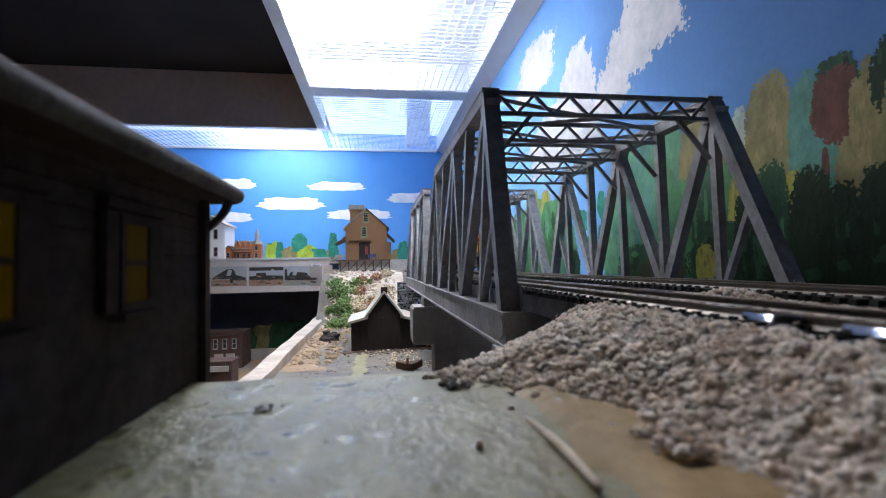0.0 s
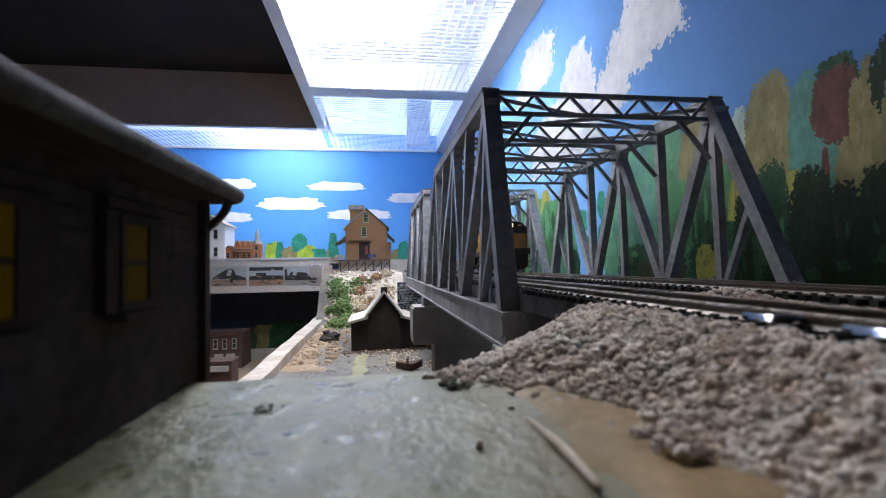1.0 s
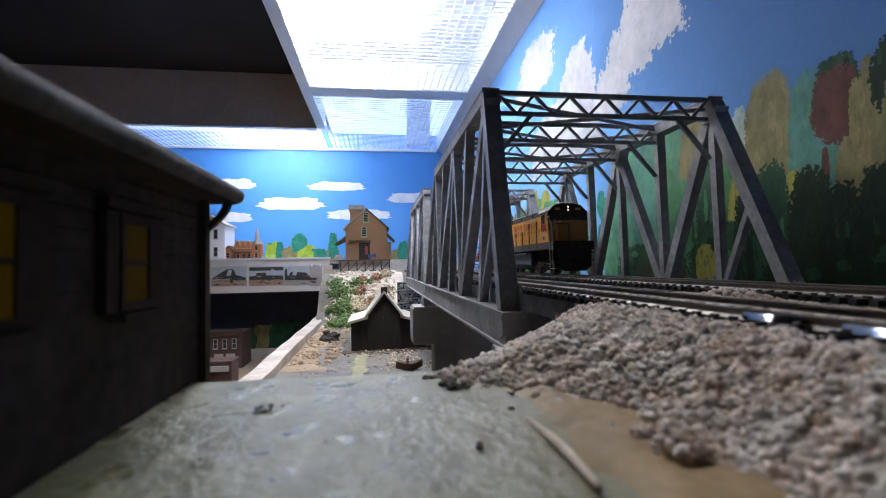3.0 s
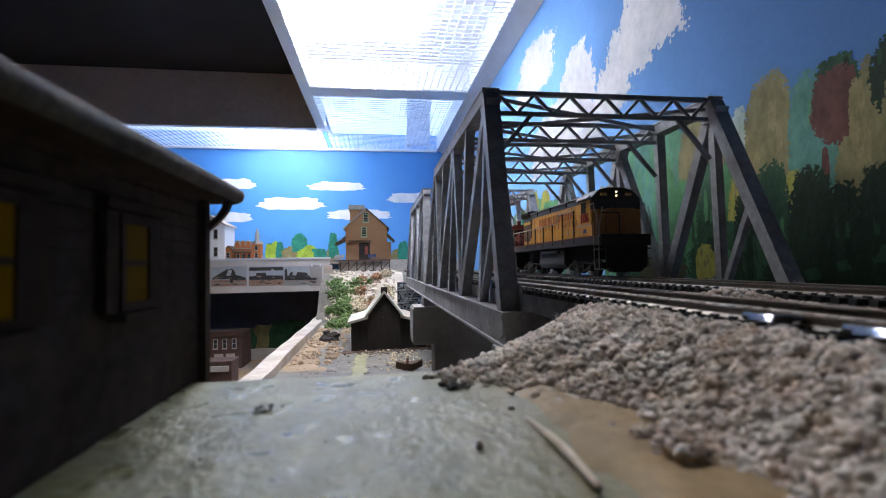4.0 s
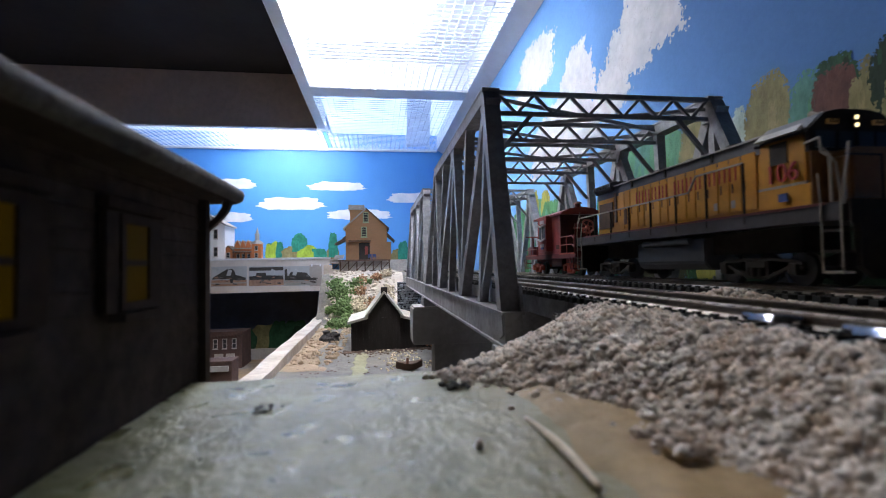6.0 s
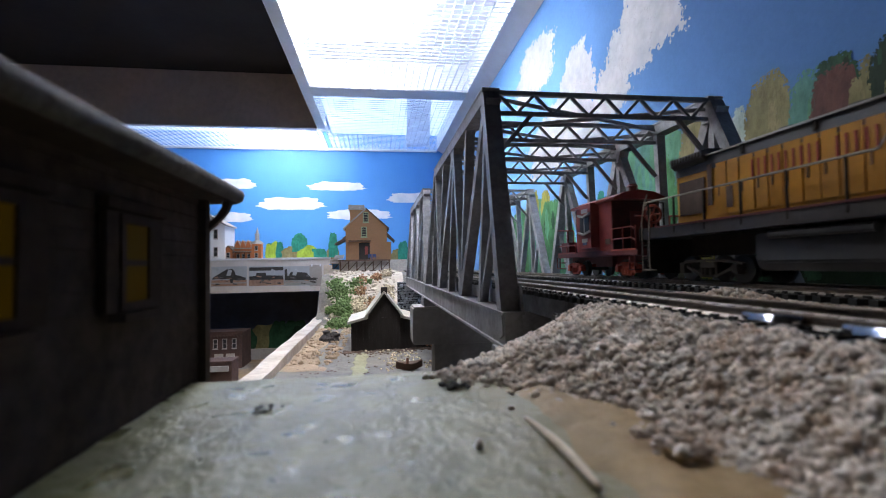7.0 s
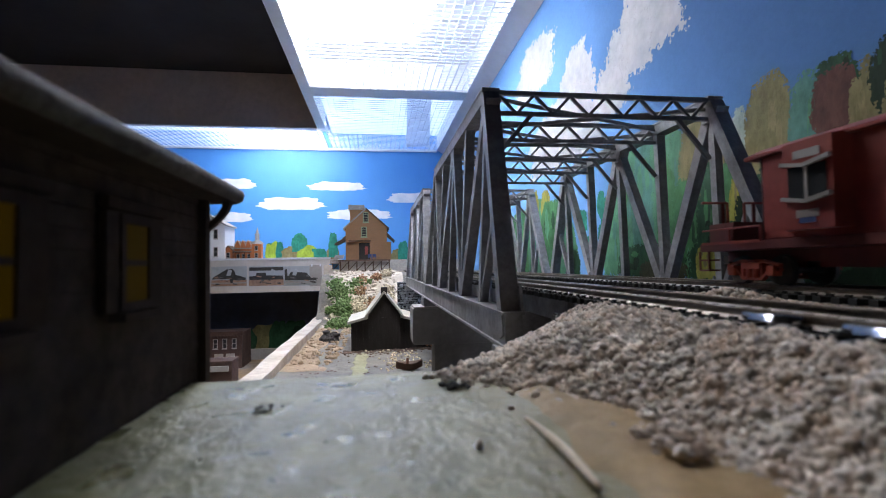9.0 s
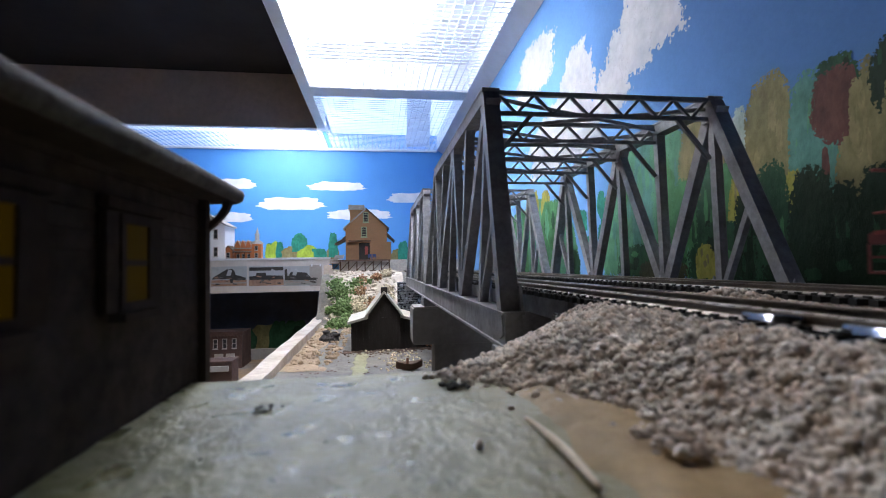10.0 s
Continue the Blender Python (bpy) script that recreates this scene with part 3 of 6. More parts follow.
while len(spots) < 19000:
    x, y = rng.uniform(0.008, 0.074), 0.035 + 0.16 * rng.uniform() ** 1.2
    h = bank(x, y)
    if h < 0.0009 and (h < 0 or rng.uniform() > 0.0008 + 0.3 * max(0, 1 - (toe(y) - x) / 0.005)):
        continue
    spots.append((x, y, h - 0.0004 + rng.uniform(-0.0004, 0.0006)))
    sizes.append(0.00045 + 0.00075 * rng.uniform() ** 2.2)
for _ in range(900):
    x, y = rng.uniform(0.094, 0.142), rng.uniform(0.04, 0.2)
    heap = 0.0022 * math.exp(-((x - 0.118) / 0.011) ** 2 - ((y - 0.148) / 0.02) ** 2)
    spots.append((x, y, 0.0104 + heap))
    sizes.append(rng.uniform(0.0007, 0.0012))
for _ in range(420):
    x, y = rng.normal(0.118, 0.0075), rng.normal(0.142, 0.014)
    spots.append((x, y, 0.0108 + 0.0042 * math.exp(-((x - 0.118) / 0.008) ** 2 - ((y - 0.142) / 0.016) ** 2)))
    sizes.append(rng.uniform(0.0006, 0.0012))
for _ in range(300):
    spots.append((rng.uniform(0.168, 0.224), rng.uniform(0.05, 0.2), 0.0106))
    sizes.append(rng.uniform(0.0008, 0.0014))
tagged(grains("ballast", spots, sizes, STONE_GRAIN, rng=rng, flat=0.95, rough=0.30, soft=True), "loose grey-pink ballast stones banked against the track", "ballast", kind="stuff")

# ---- track ----
FOOT = material("bare_metal", (0.62, 0.58, 0.52), 0.30, 0.9, vary=0.25, grain=500, stain=120, second=(0.22, 0.18, 0.15))
def rail_profile(x, z):
    h = [(-0.00115, 0), (-0.00115, 0.0003), (-0.0004, 0.0006), (-0.0004, 0.0017), (-0.0007, 0.0019), (-0.0007, 0.0024), (-0.0005, 0.0025)]
    return [(x + a, z + b) for a, b in h] + [(x - a, z + b) for a, b in h[::-1]]


def track(xc, label):
    t = empty("railway_track", pose(xc, 0, 0.0125 if xc < 0.1 else 0.0133))
    tagged(t, label, "track", "tracks")
    for s in (-1, 1):
        bm = bmesh.new()
        prism(bm, rail_profile(s * 0.00893, 0), "y", -0.3, 1.33)
        part("rail", bm, RAIL_TOP, t)
        for q in (-1, 1):
            bm = bmesh.new()
            prism(bm, [(s * 0.00893 + q * 0.0014, -0.00005), (s * 0.00893 + q * 0.0014, 0.0002), (s * 0.00893 + q * 0.00045, 0.0008), (s * 0.00893 + q * 0.00045, -0.00005)], "y", -0.3, 1.33)
            part("rail_foot", bm, FOOT, t, "bright bare metal rail foot")
    bm = bmesh.new()
    box(bm, (-0.0155, -0.00125, -0.002), (0.0155, 0.00125, -0.0001))
    for s in (-1, 1):
        for q in (-1, 1):
            box(bm, (s * 0.00893 + q * 0.0012 - 0.0009, -0.0009, -0.0001), (s * 0.00893 + q * 0.0012 + 0.0009, 0.0009, 0.0006))
    tie = part("tie", bm, TIE, t, at=pose(0, -0.1, 0))
    n = 250
    for i in range(1, n):
        o = new("tie", tie.data)
        o.parent = t
        o.matrix_basis = pose(random.uniform(-0.0004, 0.0004), -0.1 + i * 0.0056, 0, 0, 0, random.uniform(-1, 1))
    return t


near_track = track(0.0854, "model track with brown rails and shiny rail joiners")
far_track = track(0.152, "model track with brown rails on black ties")
for y0, y1 in ((0.0745, 0.0875), (0.052, 0.0665)):
    bm = bmesh.new()
    rod(bm, (-0.00893 - 0.0012, y0, 0.0011), (-0.00893 - 0.0012, y1, 0.0011), 0.0010, 14)
    rod(bm, (-0.00893 - 0.0019, y0 + 0.001, 0.0006), (-0.00893 - 0.0019, y1 - 0.002, 0.0006), 0.0007, 12)
    part("rail_joiner", bm, SHINY, near_track, "bright nickel rail joiner", smooth=True)

# ---- bridges ----
P, ZT, ZB = 0.0503, 0.1145, 0.0062
XL, XR = 0.0586, 0.1843
XL_FOOT, XR_FOOT = 0.0524, 0.1868


def lean(x, z):
    """The two trusses stand a little splayed: where their plane is at a height."""
    foot = XL_FOOT if x == XL else XR_FOOT
    return foot + (x - foot) * (z + 0.004) / (ZT + 0.004)


def bridge(y0):
    b = empty("truss_bridge", pose(0, y0, 0))
    tagged(b, "grey plastic double-track through truss railway bridge", "bridge", "truss bridges")
    for x, inn in ((XL, 1), (XR, -1)):
        def at(i, z):
            return (lean(x, z), P * i, z)
        bm = bmesh.new()
        f = lean(x, 0)
        box(bm, (f - 0.0035, -0.004, -0.008), (f + 0.0035, 6 * P + 0.004, ZB))
        box(bm, (f - 0.0045, -0.004, ZB - 0.0012), (f + 0.0045, 6 * P + 0.004, ZB))
        box(bm, (f - 0.0045, -0.004, -0.008), (f + 0.0045, 6 * P + 0.004, -0.0068))
        part("bottom_chord", bm, BRIDGE, b)
        bm = bmesh.new()
        beam(bm, at(1, ZT - 0.0035), at(5, ZT - 0.0035), 0.008, 0.007)
        beam(bm, at(0.95, ZT - 0.0002), at(5.05, ZT - 0.0002), 0.009, 0.001)
        part("top_chord", bm, BRIDGE, b)
        for i0, i1 in ((0, 1), (6, 5)):
            bm = bmesh.new()
            beam(bm, at(i0, -0.004), at(i1, ZT - 0.003), 0.0080, 0.0062)
            part("end_post", bm, BRIDGE, b)
            bm = bmesh.new()
            m = (i0 + i1) / 2
            beam(bm, at(m, (ZT - 0.003) / 2 + 0.002), at(i1, ZB), 0.0035, 0.003)
            part("sub_strut", bm, BRIDGE, b)
            bm = bmesh.new()
            box(bm, (f - 0.006, P * i0 - 0.008, -0.0165), (f + 0.006, P * i0 + 0.008, -0.008))
            part("shoe", bm, BRIDGE, b)
        for i in range(1, 6):
            bm = bmesh.new()
            w = 0.0045 if i % 2 else 0.0055
            beam(bm, at(i, ZB - 0.002), at(i, ZT - 0.004), w, 0.0045)
            part("vertical_post", bm, BRIDGE, b)
        for i0, i1 in ((2, 1), (2, 3), (4, 3), (4, 5)):
            bm = bmesh.new()
            beam(bm, at(i0, ZB - 0.001), at(i1, ZT - 0.006), 0.0055, 0.0062)
            part("diagonal", bm, BRIDGE, b)
        for i in range(0, 7):
            bm = bmesh.new()
            g = f + inn * 0.0045
            prism(bm, [(P * i - 0.001, ZB - 0.001), (P * i + 0.007, ZB - 0.001), (P * i + 0.001, ZB + 0.0105)] if i < 6 else [(P * i - 0.007, ZB - 0.001), (P * i + 0.001, ZB - 0.001), (P * i - 0.001, ZB + 0.0105)], "x", g - 0.0006, g + 0.0006)
            part("gusset", bm, BRIDGE, b)
        for i in (1, 3, 5):
            bm = bmesh.new()
            prism(bm, [(P * i - 0.008, ZT - 0.007), (P * i + 0.008, ZT - 0.007), (P * i + 0.004, ZT - 0.014), (P * i - 0.004, ZT - 0.014)], "x", x - 0.0036, x + 0.0036)
            part("gusset", bm, BRIDGE, b)
    span = XR - XL
    for i in range(1, 6):
        y = P * i
        deep = 0.012
        bm = bmesh.new()
        beam(bm, (XL, y, ZT - 0.0015), (XR, y, ZT - 0.0015), 0.0022, 0.0026, (0, 0, 1))
        beam(bm, (XL, y, ZT - deep), (XR, y, ZT - deep), 0.0020, 0.0022, (0, 0, 1))
        n = 12
        for k in range(n):
            xa, xb = XL + 0.004 + (span - 0.008) * k / n, XL + 0.004 + (span - 0.008) * (k + 1) / n
            za, zb = (ZT - 0.002, ZT - deep) if k % 2 == 0 else (ZT - deep, ZT - 0.002)
            beam(bm, (xa, y, za), (xb, y, zb), 0.0016, 0.0014, (0, 1, 0))
        part("lattice_strut", bm, BRIDGE, b)
        for x, s in ((XL, 1), (XR, -1)):
            bm = bmesh.new()
            beam(bm, (x + s * 0.022, y, ZT - deep), (x + s * 0.003, y, ZT - deep - 0.022), 0.002, 0.0022, (0, 1, 0))
            part("knee_brace", bm, BRIDGE, b)
        bm = bmesh.new()
        beam(bm, (XL_FOOT, y, -0.004), (XR_FOOT, y, -0.004), 0.004, 0.009, (0, 1, 0))
        part("floor_beam", bm, BRIDGE, b)
        if i < 5:
            bm = bmesh.new()
            beam(bm, (XL, y, ZT - 0.0040), (XR, y + P, ZT - 0.0040), 0.0018, 0.0016, (0, 0, 1))
            beam(bm, (XR, y, ZT - 0.0060), (XL, y + P, ZT - 0.0060), 0.0018, 0.0016, (0, 0, 1))
            part("lateral_brace", bm, BRIDGE, b)
    for xc in (0.0854, 0.152):
        for s in (-1, 1):
            bm = bmesh.new()
            box(bm, (xc + s * 0.009 - 0.0015, -0.003, 0.001), (xc + s * 0.009 + 0.0015, 6 * P + 0.003, 0.0105))
            part("stringer", bm, BRIDGE, b)
    return b


bridge_a = bridge(0.1816)
bridge_b = copy_thing(bridge_a, pose(0, 0.1816 + 6 * P + 0.0085, 0))


pier = empty("bridge_pier", pose(0.12, 0.4875, -0.13))
tagged(pier, "grey cast concrete bridge pier with a wide cap", "pier")
one("cap", CONCRETE, (-0.085, -0.02, 0.076), (0.085, 0.02, 0.1135), pier, bevel=0.0015)
one("column", CONCRETE, (-0.063, -0.014, 0.0), (0.063, 0.014, 0.076), pier, bevel=0.001)
abut = empty("bridge_abutment", pose(0.135, 0.2, -0.1))
tagged(abut, "dark grey concrete bridge abutment in the bank", "abutment")
one("seat_block", CONCRETE, (-0.072, -0.012, 0.0), (0.09, 0.03, 0.0835), abut, bevel=0.001)
one("back_wall", CONCRETE, (-0.062, -0.014, 0.0835), (0.09, -0.008, 0.104), abut, bevel=0.0008)

# ---- valley ----
VZ = -0.096


def valley(x, y):
    h = VZ + 0.002 * n3(x, y, 22) + 0.0012 * n3(x, y, 70, 2)
    t = smooth((y - (0.93 - 0.25 * x)) / 0.22)
    h += t * 0.104 + 0.02 * t * (1 - t) * (2 * n3(x, y, 16, 7) + n3(x, y, 45, 1))
    h += 0.012 * smooth((x - 0.1) / 0.1) * smooth((y - 0.5) / 0.2) * (1 - t)
    return h


tagged(sheet("ground_valley", -0.128, 0.2285, 0.111, BACK_Y, 110, 260, valley, VALLEY, skirt=-0.6), "grey painted valley floor rising to a plaster hillside", "ground", kind="structure")
tagged(sheet("ground_sand", -0.112, -0.02, 0.56, 0.95, 40, 120, lambda x, y: valley(x, y) + 0.0008 - 0.01 * smooth((x + 0.078 - 0.03 * n3(x, y, 20, 4)) / 0.012), SAND), "sandy strip of loose soil along the layout edge", "ground", kind="structure")


def edge_top(x, y):
    return VZ + 0.012 + 0.002 * n3(x, y, 14, 9) + 0.115 * smooth((y - 1.222) / 0.01)


edge_board = tagged(sheet("edge_board", -0.1345, -0.1135, 0.12, 1.235, 8, 200, edge_top, WHITE_EDGE, skirt=-0.5), "rough white-painted edge board along the layout", "edge board", kind="structure")
bm = bmesh.new()
box(bm, (-0.1215, 1.224, -0.09), (-0.0965, 1.243, 0.019))
tagged(part("edge_post", bm, WHITE_EDGE, bevel=0.002), "white-painted rough end of the layout edge board", "edge board", kind="structure")

# far deck at the back with its fascia
DZ = 0.0465
tagged(sheet("deck_far", -2.2, -0.1, 1.25, BACK_Y, 120, 16, lambda x, y: DZ + 0.001 * n3(x, y, 40), DECK_TOP, skirt=DZ - 0.012), "dusty pale top of the far layout deck", "deck", kind="structure")
tagged(sheet("deck_mill", -0.0995, 0.2285, 1.27, BACK_Y, 40, 16, lambda x, y: 0.0425 + 0.001 * n3(x, y, 40), DECK_TOP, skirt=0.0), "dusty pale ground round the mill", "deck", kind="structure")
fascia = tagged(one("fascia", FASCIA, (-2.2, 1.243, -0.036), (-0.1215, 1.2495, DZ - 0.001), bevel=0.0008), "pale painted fascia board along the deck edge", "fascia", kind="structure")
tagged(one("trim_7", TRIM, (-2.2, 1.238, DZ - 0.0005), (-0.119, 1.252, DZ + 0.0045)), "white wooden lip along the deck edge", "trim", kind="structure")


def photo(xc, w, h, zc, seed):
    r = random.Random(seed)
    p = empty("photo_print", pose(xc, 1.2425, zc))
    tagged(p, "colour photo print of a dark steam engine, taped to the fascia", "photo", "photos on the fascia")
    one("paper", PRINT_SKY, (-w / 2, -0.0006, -h / 2), (w / 2, 0.0006, h / 2), p)
    one("printed_ground", PRINT_PALE if seed == 3 else PRINT_GROUND, (-w / 2 + 0.001, -0.0010, -h / 2 + 0.001), (w / 2 - 0.001, -0.0005, -h * 0.18), p)
    bm = bmesh.new()
    shapes = {1: [(-0.48, -0.14), (-0.42, -0.02), (-0.25, 0.16), (-0.06, 0.36), (0.08, 0.38), (0.15, 0.28), (0.18, 0.08), (0.30, 0.02), (0.47, -0.08), (0.46, -0.20), (0.12, -0.18), (0.10, -0.34), (0.04, -0.34), (0.02, -0.14)],
              2: [(-0.48, -0.18), (-0.48, -0.01), (-0.30, 0.03), (-0.28, 0.16), (-0.02, 0.18), (0.0, 0.03), (0.14, 0.05), (0.46, 0.0), (0.48, -0.18)],
              3: [(-0.46, -0.20), (-0.47, 0.34), (-0.40, 0.36), (-0.38, -0.04), (-0.28, 0.22), (-0.1, 0.20), (0.18, 0.16), (0.24, 0.02), (0.30, -0.10), (0.47, -0.16), (0.47, -0.24)]}
    pts = [(a * w, b * h) for a, b in shapes[seed]]
    prism(bm, pts, "y", -0.0014, -0.0004)
    eng = part("printed_engine", bm, PRINT_ENGINE, p)
    tones = (PRINT_GREY, PRINT_GROUND, PRINT_MID, PRINT_GREY, PRINT_SKY)
    for k in range(12):
        bm = bmesh.new()
        x, z = r.uniform(-0.42, 0.38) * w, r.uniform(-0.26, 0.0) * h
        if k > 7:
            x, z = r.uniform(-0.48, 0.4) * w, r.uniform(-0.46, -0.3) * h
        ln = r.uniform(0.02, 0.16) * w
        prism(bm, [(x, z), (x + ln, z - 0.12 * ln), (x + ln, z - 0.12 * ln + h * r.uniform(0.02, 0.07)), (x, z + h * r.uniform(0.02, 0.07))], "y", -0.0019 - k * 0.000004, -0.0006)
        part("printed_detail", bm, tones[k % 3] if k <= 7 else PRINT_MID, p)
    bm = bmesh.new()
    x = r.uniform(-0.2, 0.2) * w
    prism(bm, [(x - w * 0.08, h * 0.05), (x + w * 0.03, h * 0.02), (x + w * 0.08, h * 0.3), (x - w * 0.02, h * 0.36)], "y", -0.0018, -0.0004)
    part("printed_steam", bm, PRINT_SKY, p)
    bm = bmesh.new()
    box(bm, (-w * 0.48, -0.0012, h * (0.28 if seed == 2 else -0.36)), (w * 0.48, -0.0004, h * (0.45 if seed == 2 else -0.3)))
    part("printed_band", bm, PRINT_ENGINE if seed == 2 else PALE_GREY, p)


PRINT_SKY = material("photo_sky", (0.42, 0.45, 0.5), 0.3, vary=0.08, grain=80, stain=20, bump=0)
PRINT_GREY = material("photo_grey", (0.15, 0.145, 0.15), 0.3, vary=0.3, grain=200, stain=70, bump=0)
PRINT_PALE = material("photo_pale_ground", (0.33, 0.33, 0.32), 0.3, vary=0.2, grain=140, stain=40, bump=0)
PRINT_CARD = material("grey_card", (0.38, 0.35, 0.34), 0.6, vary=0.08, grain=120, stain=20, bump=0)
PRINT_MID = material("photo_shade", (0.075, 0.065, 0.06), 0.3, vary=0.3, grain=200, stain=70, bump=0)
PRINT_GROUND = material("photo_ground", (0.40, 0.24, 0.17), 0.3, vary=0.25, grain=140, stain=40, bump=0)
PRINT_ENGINE = material("photo_engine", (0.05, 0.048, 0.05), 0.3, vary=0.4, grain=160, stain=60, bump=0)
photo(-0.367, 0.086, 0.05, 0.006, 1)
photo(-0.277, 0.086, 0.05, 0.005, 2)
photo(-0.193, 0.084, 0.05, 0.004, 3)

note = empty("note_card", pose(-0.1555, 1.2424, 0.004))
tagged(note, "plain grey paper card taped to the fascia", "card")
one("paper", PRINT_CARD, (-0.0155, -0.0006, -0.027), (0.0155, 0.0006, 0.027), note)
for x in (-0.012, 0.010):
    one("tape", TRIM, (x, -0.0009, 0.0235), (x + 0.004, -0.0004, 0.0295), note)

# lower deck under the far one
LZ = -0.215
TANROAD = material("tan_street", (0.34, 0.21, 0.10), 0.85, vary=0.2, grain=120, stain=12, second=(0.2, 0.16, 0.13))
NIGHT = material("dark_blue_low_backdrop", (0.062, 0.09, 0.175), 0.7, vary=0.15, grain=60, stain=6, second=(0.056, 0.058, 0.078))
tagged(sheet("deck_low", -2.2, -0.136, 0.4, 1.385, 60, 40, lambda x, y: LZ + 0.0012 * n3(x, y, 25), TANROAD, skirt=-0.6), "tan and grey street of the lower town", "deck", kind="structure")
low_back = tagged(one("backdrop_low", NIGHT, (-2.2, 1.386, -0.6), (-0.136, 1.396, 0.03)), "dark blue painted backdrop behind the lower town", "backdrop", kind="structure")
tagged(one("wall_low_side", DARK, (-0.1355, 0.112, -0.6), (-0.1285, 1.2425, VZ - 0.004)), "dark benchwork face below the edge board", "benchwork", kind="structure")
for k, (x, w, h, c) in enumerate(((-0.31, 0.12, 0.085, "olive"), (-0.23, 0.10, 0.10, "deep"), (-0.275, 0.06, 0.100, "deep"), (-0.17, 0.07, 0.085, "olive"), (-0.2, 0.04, 0.07, "sand"), (-0.215, 0.07, 0.075, "dark"), (-0.36, 0.05, 0.07, "deep"))):
    bm = bmesh.new()
    pts = [(x + w / 2 * math.cos(a) * (1 + 0.1 * math.sin(5 * a + k)), LZ + 0.03 + max(-0.03, 0.62 * h * math.sin(a) * (1 + 0.08 * math.sin(7 * a)))) for a in [i * 6.283 / 28 for i in range(28)]]
    prism(bm, pts, "y", 1.3855 - 0.0005 - 0.0003 * k, 1.3865)
    part("painted_tree", bm, PAINT[c], low_back)
tagged(one("low_wall", CONCRETE, (-0.34, 1.30, LZ), (-0.15, 1.306, LZ + 0.028)), "low grey retaining wall of the lower town", "wall")


def window_set(parent, axis, u, v, w, h, face, frame_mat, out=-1, pane=None, bars=1):
    """A framed sash window standing proud of a face; axis is the face's normal."""
    def at(a, b, c0, c1):
        lo, hi = [a[0], a[1]], [b[0], b[1]]
        lo.insert("xyz".index(axis), min(c0, c1))
        hi.insert("xyz".index(axis), max(c0, c1))
        return tuple(lo), tuple(hi)
    t = w * 0.14
    win = bmesh.new()
    for a, b in (((u - w / 2, v), (u - w / 2 + t, v + h)), ((u + w / 2 - t, v), (u + w / 2, v + h)), ((u - w / 2 + t, v), (u + w / 2 - t, v + t)), ((u - w / 2 + t, v + h - t), (u + w / 2 - t, v + h))):
        box(win, *at(a, b, face - out * 0.0003, face + out * w * 0.12))
    for k in range(bars):
        z = v + h * (k + 1) / (bars + 1)
        box(win, *at((u - w / 2 + t, z - t / 3), (u + w / 2 - t, z + t / 3), face - out * 0.0003, face + out * w * 0.10))
    wn = part("window", win, frame_mat, parent)
    g = bmesh.new()
    box(g, *at((u - w / 2 + t * 0.9, v + t * 0.9), (u + w / 2 - t * 0.9, v + h - t * 0.9), face - out * 0.0002, face + out * w * 0.085))
    part("pane", g, pane or PANE, wn)
    s = bmesh.new()
    box(s, *at((u - w * 0.58, v - t), (u + w * 0.58, v - 0.0001), face - out * 0.0003, face + out * w * 0.22))
    part("sill", s, frame_mat, wn)
    return wn


# ---- station building beside the camera ----
def depot():
    d = empty("station_house", pose(-0.0405, 0.118, 0.0))
    tagged(d, "dark brown wooden station house with lamplit windows on the platform", "building")
    wall = one("wall", DEPOT_WALL, (-0.07, -0.28, -0.002), (-0.0011, -0.0002, 0.0425), d)
    z = -0.002
    while z < 0.0405:
        bm = bmesh.new()
        prism(bm, [(-0.0012, z), (-0.0003, z), (-0.0006, z + 0.00292), (-0.0012, z + 0.00292)], "y", -0.28, 0.0)
        part("clapboard", bm, DEPOT_WALL, wall)
        z += 0.003
    for y in (0.0005, -0.085, -0.2):
        one("corner_board", DEPOT_TRIM, (-0.0035, y - 0.003, -0.002), (0.0012, y, 0.0424), d)
    bm = bmesh.new()
    prism(bm, [(0.0050, 0.0413)] + [(0.0056 + 0.0018 * math.sin(math.pi * k / 9), 0.0434 - 0.0019 * math.cos(math.pi * k / 9)) for k in range(10)] + [(-0.035, 0.062), (-0.078, 0.0455), (-0.078, 0.0425), (-0.035, 0.0585), (0.001, 0.0426)], "y", -0.29, 0.0075)
    part("roof", bm, DEPOT_ROOF, d, bevel=0.0006, smooth=False)
    one("soffit", DEPOT_TRIM, (-0.07, -0.288, 0.0412), (0.0058, 0.006, 0.0424), d)
    bm = bmesh.new()
    arc = [math.pi / 2 * k / 10 for k in range(11)]
    outer = [(0.0004 + 0.0056 * math.sin(a) ** 1.5, 0.0338 + 0.0076 * (1 - math.cos(a)) ** 0.8) for a in arc]
    inner = [(0.0004 + 0.0040 * math.sin(a) ** 1.5, 0.0356 + 0.0058 * (1 - math.cos(a)) ** 0.8) for a in arc]
    prism(bm, outer + inner[::-1], "y", -0.0005, 0.0015)
    part("bracket", bm, DEPOT_TRIM, d)
    for u in (-0.0335, -0.0640, -0.1, -0.14):
        wn = window_set(d, "x", u, 0.0185, 0.0105, 0.0155, 0.0, DEPOT_TRIM, out=1, pane=DIM_PANE if u > -0.05 else LIT_PANE)
        bm = bmesh.new()
        box(bm, (0.0, u - 0.0095, 0.0345), (0.0016, u + 0.0095, 0.0362))
        part("lintel", bm, DEPOT_TRIM, wn)
        for s in (-1, 1):
            bm = bmesh.new()
            box(bm, (0.0, u + s * 0.0072 - 0.0018, 0.0185), (0.001, u + s * 0.0072 + 0.0018, 0.034))
            part("shutter", bm, DEPOT_TRIM, wn)
    return d


depot()

